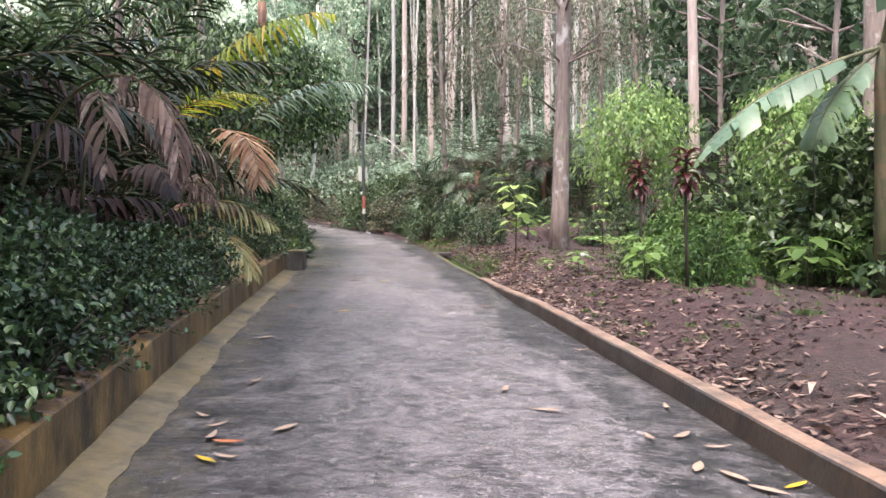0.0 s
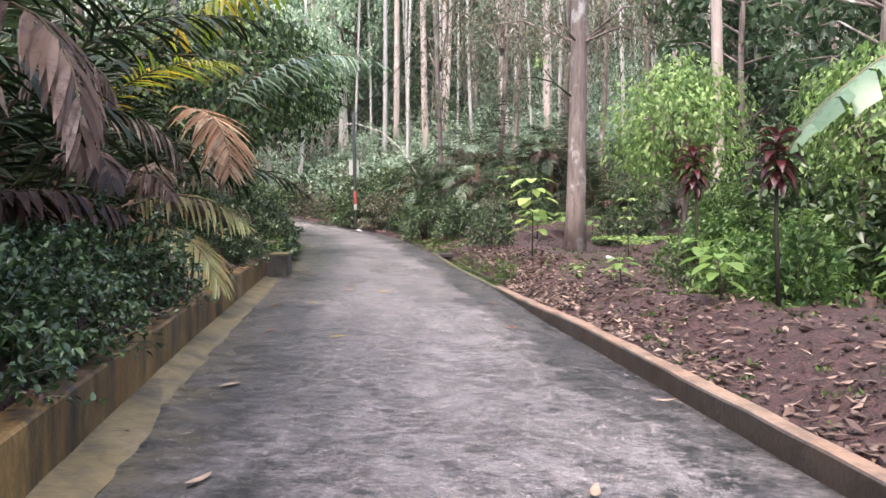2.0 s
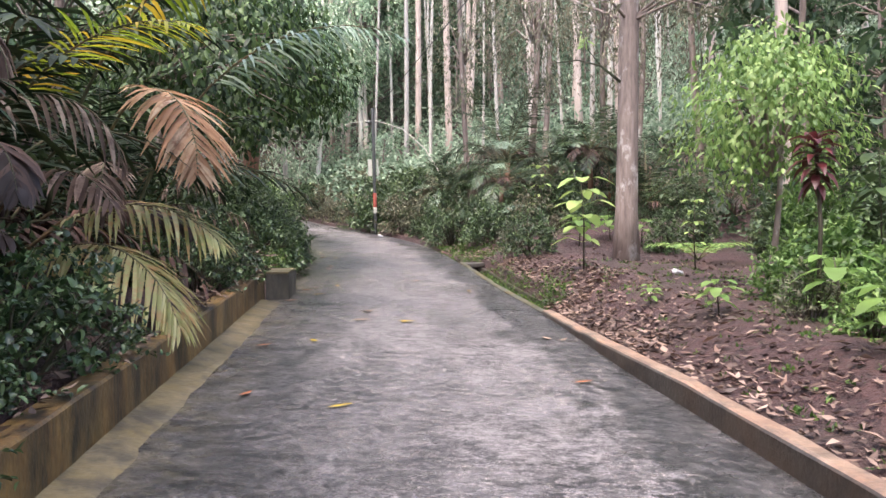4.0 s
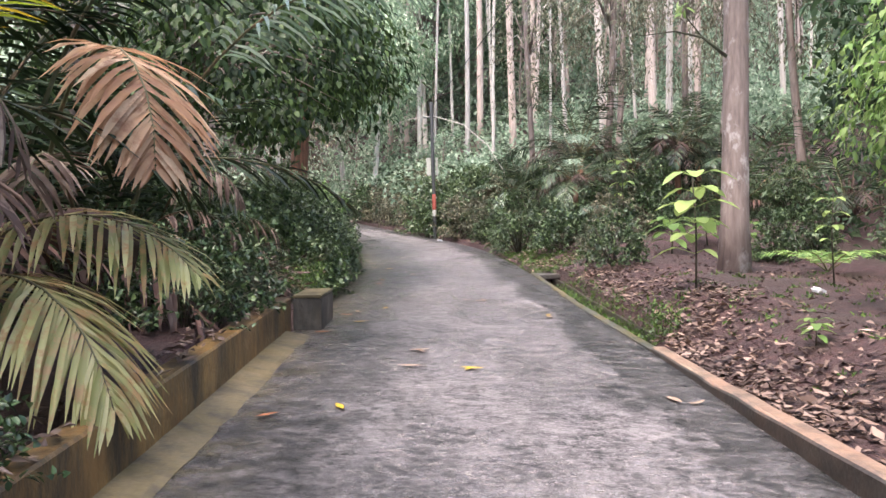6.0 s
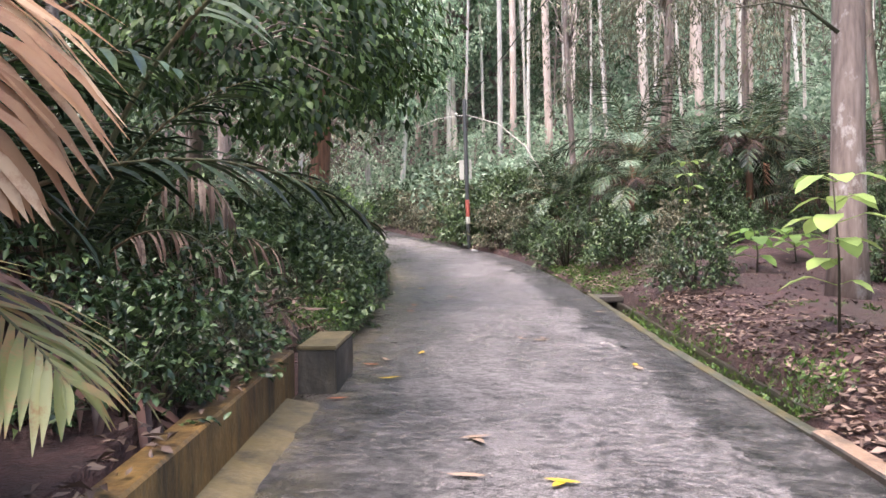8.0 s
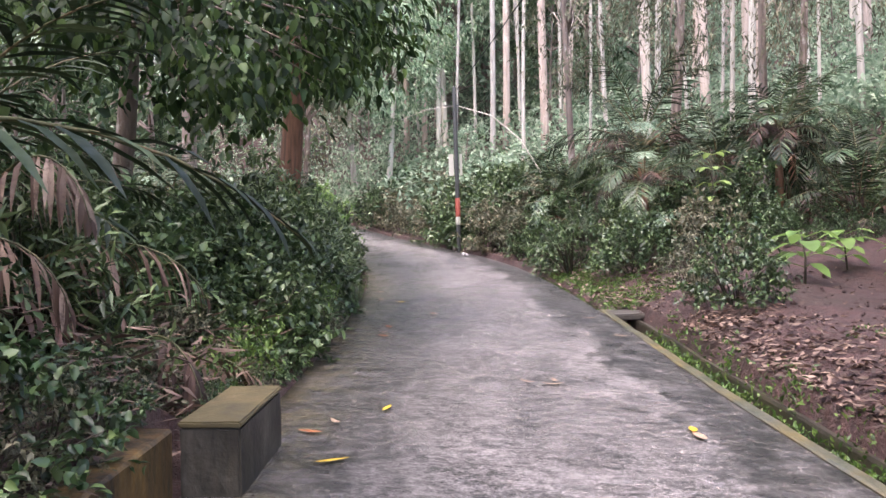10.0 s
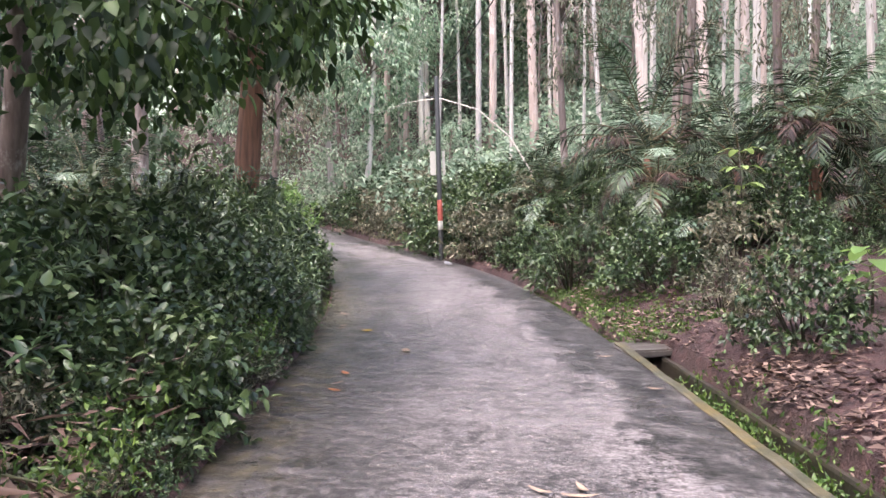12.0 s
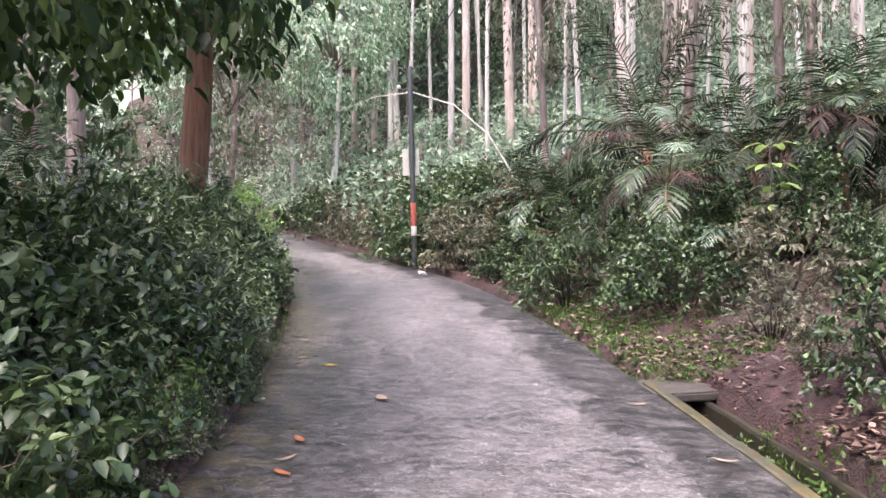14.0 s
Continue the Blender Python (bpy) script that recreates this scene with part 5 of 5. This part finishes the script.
bow = Geo()
bow.tube([(-0.7, 36, 3.0), (-1.0, 36, 4.6), (-1.6, 36, 5.6), (-2.5, 36, 6.4), (-3.6, 36, 6.75), (-4.6, 36, 6.65), (-5.4, 36, 6.35)], [0.03, 0.027, 0.024, 0.02, 0.016, 0.012, 0.007], 6)
tagged(new("bamboo_stalk", bow.mesh("bamboo_stalk", BARK_PALE)), "thin pale bent bamboo stalk above a hedge", "bamboo")

# ---- wall end block, slab, stones ----
def rounded_box(sx, sy, sz, bevel):
    bm = bmesh.new()
    bmesh.ops.create_cube(bm, size=1.0, matrix=Matrix.Diagonal((sx, sy, sz, 1)))
    bmesh.ops.bevel(bm, geom=bm.edges[:], offset=bevel, segments=2, affect="EDGES")
    bmesh.ops.subdivide_edges(bm, edges=[e for e in bm.edges if e.calc_length() > 0.12], cuts=4, use_grid_fill=True)
    for v in bm.verts:
        v.co += Vector((noise.noise(v.co * 9), noise.noise(v.co * 9 + Vector((5, 0, 0))), noise.noise(v.co * 9 + Vector((0, 7, 0))))) * bevel * 0.6
    return bm


def box_mesh(name, material, sx, sy, sz, bevel):
    bm = rounded_box(sx, sy, sz, bevel)
    me = bpy.data.meshes.new(name)
    bm.to_mesh(me)
    bm.free()
    me.materials.append(material)
    return me


block = thing("concrete_block", "weathered concrete block at a wall's end with an ochre top", "concrete block")
part("body", box_mesh("body", BLOCK, 0.30, 0.85, 0.56, 0.012), block, "", pose(0, 0, 0.06))
part("cap", box_mesh("cap", BLOCK_TOP, 0.31, 0.86, 0.03, 0.008), block, "smooth ochre top", pose(0, 0, 0.352))
block.matrix_basis = pose(-2.85, 15.32, float(road_z(15.3)), 2, 0, 5)
slab = new("drain_slab", box_mesh("drain_slab", SLAB, 2.2, 0.62, 0.09, 0.02))
tagged(slab, "grey concrete slab bridging an open drain", "slab", kind="structure")
slab.matrix_basis = pose(0.72, 22.45, float(road_height(-0.3, 22.3)) - 0.014, 2, -2, 8)
STONE_MESH = [box_mesh("stone", STONE, 0.22 + 0.06 * v, 0.3, 0.30, 0.06) for v in range(2)]
for x, y, s in ((-3.36, 17.6, 0.8),):
    o = new("stone", random.choice(STONE_MESH))
    tagged(o, "rust-brown rough stone at the road's edge", "stone", "edge stones")
    o.matrix_basis = pose(x, y, float(road_z(y)) + 0.08 * s, rnd(-8, 8), rnd(-8, 8), rnd(0, 180)) @ Matrix.Diagonal((s, s, s, 1))

scrap = box_mesh("plastic_scrap", LITTER_WHITE, 0.2, 0.14, 0.06, 0.025)
# The last, smallest scrap stands in for a white flower.
for x, y, s in ((2.96, 16.4, 1.0), (-3.05, 32.0, 1.0), (1.0, 24.3, 0.4)):
    o = new("plastic_scrap", scrap)
    tagged(o, "crumpled white plastic scrap on the ground, the smallest standing for a flower", "litter", "plastic scraps")
    on_road = float(edge_l(y)) < x < float(edge_r(y))
    o.matrix_basis = pose(x, y, (float(road_height(x, y)) if on_road else gz(x, y)) + 0.03, 8, 12, 40) @ Matrix.Diagonal((s, s, s, 1))


# ---- fallen leaves ----
def fallen_leaf(material, length, width, curl):
    vs, fs = [], []
    for m in range(6):
        f = m / 5
        w = width / 2 * math.sin(math.pi * min(0.06 + 0.94 * f, 0.99)) ** 0.8
        z = 0.008 + curl * (2 * f - 1) ** 2 * length
        vs += [(-w, length * (f - 0.5), z + 0.25 * w), (0, length * (f - 0.5), z), (w, length * (f - 0.5), z + 0.3 * w)]
    for m in range(5):
        o = 3 * m
        fs += [(o, o + 1, o + 4, o + 3), (o + 1, o + 2, o + 5, o + 4)]
    return mesh_of("fallen_leaf", vs, fs, material)


DRY = plain_material("dry_pale_leaf", (0.34, 0.24, 0.17), 0.5)
RUSTY = plain_material("rust_leaf", (0.38, 0.13, 0.05), 0.5)
YELLOWED = plain_material("yellow_leaf", (0.55, 0.36, 0.03), 0.45)
TAN = [(-1.71, 7.58), (-1.38, 5.74), (-1.47, 4.82), (-1.34, 4.62), (-1.30, 4.40), (-1.12, 4.06), (-0.92, 4.58), (0.45, 5.70), (0.68, 5.18), (1.23, 4.68), (1.44, 4.74), (1.59, 4.56), (1.36, 4.18), (1.51, 4.06), (1.61, 3.88), (1.33, 7.58), (1.55, 5.44), (-2.03, 6.50), (-1.49, 13.88), (-1.07, 17.64)]
TAN += [(0.65, 12.42), (-1.48, 13.82), (-1.49, 13.18), (-0.21, 16.30), (0.51, 12.48), (-2.53, 16.22), (-2.92, 19.90), (-2.57, 21.46), (-3.23, 22.80), (-3.58, 23.15), (-1.09, 17.52), (-1.29, 17.56), (-3.56, 22.94), (-2.53, 21.43), (-0.52, 21.58), (-0.26, 20.19), (-0.60, 25.06), (-3.80, 24.21)]
RUST = [(-1.18, 4.30), (-2.21, 11.68), (0.57, 10.56), (-1.90, 9.87), (-2.63, 15.99), (-2.88, 19.65), (-2.93, 20.29), (-2.60, 14.72)]
YELLOW = [(-1.22, 4.02), (1.79, 3.98), (-0.98, 13.18), (-1.20, 9.60), (-0.99, 13.14), (-1.79, 11.91), (-2.26, 16.59), (-0.22, 16.45), (-3.21, 22.74), (-2.35, 15.46)]
for places, material, label in ((TAN, DRY, "pale dry curled leaf on wet concrete"), (RUST, RUSTY, "rust-red fallen leaf on wet concrete"), (YELLOW, YELLOWED, "yellow fallen leaf on wet concrete")):
    kinds = [fallen_leaf(material, rnd(0.14, 0.21), rnd(0.04, 0.065), rnd(0.02, 0.10)) for _ in range(3)]
    for x, y in places:
        o = new("fallen_leaf", random.choice(kinds))
        tagged(o, label, "fallen leaf", "fallen leaves on the road")
        o.matrix_basis = pose(x, y, float(road_height(x, y)) + wobble(x, y, 0.5, 0.012) + 0.004, 0, 0, rnd(0, 360))


def scatter(name, label, material, places, length, width, lift, height):
    g = Geo()
    for x, y in places:
        p = Vector((x, y, height(x, y) + 0.012 + rnd(0, lift)))
        a = rnd(0, 6.283)
        g.leaf(p, Vector((math.cos(a), math.sin(a), rnd(-0.15, 0.35))), any_dir(3.5), length * rnd(0.5, 1.3), width * rnd(0.6, 1.3), rnd(-0.4, 0.5), rnd(-0.2, 0.3))
    return tagged(new(name, g.mesh(name, material)), label, "leaf litter", kind="stuff")


def litter_places(n):
    out = []
    while len(out) < n:
        y = rnd(2, 24)
        d = abs(random.gauss(0, 0.65)) + 0.1 if random.random() < 0.75 else rnd(0.2, 5)
        x = float(edge_r(y)) + d
        if noise.noise(Vector((x * 0.9, y * 0.9, 0))) > rnd(-0.45, 0.35):
            out.append((x, y))
    return out


scatter("leaf_litter", "dry brown leaf litter scattered over the soil", LITTER, litter_places(5200), 0.095, 0.036, 0.03, gz)
kerbside = [(float(edge_r(y)) + 0.14 + abs(random.gauss(0, 0.55)), y) for y in np.random.uniform(3, 15.5, 240)]
scatter("large_litter", "large pale curled dead leaves on the soil by a kerb", LITTER_PALE, kerbside, 0.16, 0.05, 0.04, gz)
heap = [(float(edge_r(y)) + (0.55 if y > 15 else 0.16) + abs(random.gauss(0, 0.45)), y) for y in np.random.uniform(11.5, 20.5, 1500)]
scatter("litter_heap", "pinkish brown dead leaves heaped beside the kerb", LITTER, heap, 0.11, 0.045, 0.05, gz)
bank = [(float(edge_l(y)) - rnd(0.25, 1.5), y) for y in np.random.uniform(14.8, 22, 1300)]
scatter("bank_litter", "brown dead leaves heaped on a roadside bank", LITTER, bank, 0.17, 0.05, 0.3, gz)
strips = [(float(edge_l(y)) - rnd(0.15, 1.4), y) for y in np.random.uniform(14.9, 18.4, 420)]
scatter("dry_strips", "tangled dry brown leaf strips fallen on a bank", LITTER, strips, 0.24, 0.035, 0.55, gz)
walltop = [(float(edge_l(y)) - rnd(0.02, 0.4), y) for y in np.random.uniform(2, 14.6, 420)]
scatter("wall_litter", "dry leaves caught along a wall top", LITTER, walltop, 0.11, 0.04, 0.03, lambda x, y: float(road_z(y)) + 0.37)
verge = [(float(edge_r(y)) + rnd(0.1, 1.4), y) for y in np.random.uniform(22.5, 40, 900)]
scatter("verge_litter", "dead leaves along a road edge below the hedge", LITTER, verge, 0.13, 0.05, 0.04, gz)

tuft = Geo()
for x, y in [(float(edge_r(y)) + abs(random.gauss(0.55, 0.45)) + 0.05, y) for y in np.random.uniform(22.3, 27.5, 1100)] + [(float(edge_r(y)) + rnd(0.18, 0.5), y) for y in np.random.uniform(14.8, 21.2, 700)] + [(rnd(1.4, 5.0), rnd(6, 19)) for _ in range(420)] + [(float(edge_l(y)) - rnd(0.02, 0.5), y) for y in np.random.uniform(16, 31, 600)]:
    z = gz(x, y)
    for j in range(9):
        tuft.leaf(Vector((x + rnd(-0.06, 0.06), y + rnd(-0.06, 0.06), z - 0.01 + (0.5 if 14.8 < y < 21.2 and x < float(edge_r(y)) + 0.52 else 0) * rnd(0.3, 1))), any_dir(1.2), any_dir(1), rnd(0.03, 0.075), rnd(0.014, 0.03), 0.2, 0.2)
tagged(new("weeds", tuft.mesh("weeds", GRASS)), "small bright green weeds along the drain and verge", "weeds", kind="stuff")

clod = Geo()
for i in range(1500):
    y = rnd(2, 23)
    x = float(edge_r(y)) + rnd(0.2, 4.5)
    r = 0.012 + 0.03 * random.random() ** 3
    z = gz(x, y)
    c = Vector((x, y, z + r * 0.3))
    clod.add([c + Vector((r * rnd(0.7, 1.3), 0, 0)), c + Vector((0, r * rnd(0.7, 1.3), 0)), c - Vector((r * rnd(0.7, 1.3), 0, 0)), c - Vector((0, r * rnd(0.7, 1.3), 0)), c + Vector((0, 0, r)), c - Vector((0, 0, r))],
             [(0, 1, 4), (1, 2, 4), (2, 3, 4), (3, 0, 4), (1, 0, 5), (2, 1, 5), (3, 2, 5), (0, 3, 5)])
tagged(new("soil_clods", clod.mesh("soil_clods", SOIL)), "crumbled red-brown soil clods", "soil", kind="stuff")
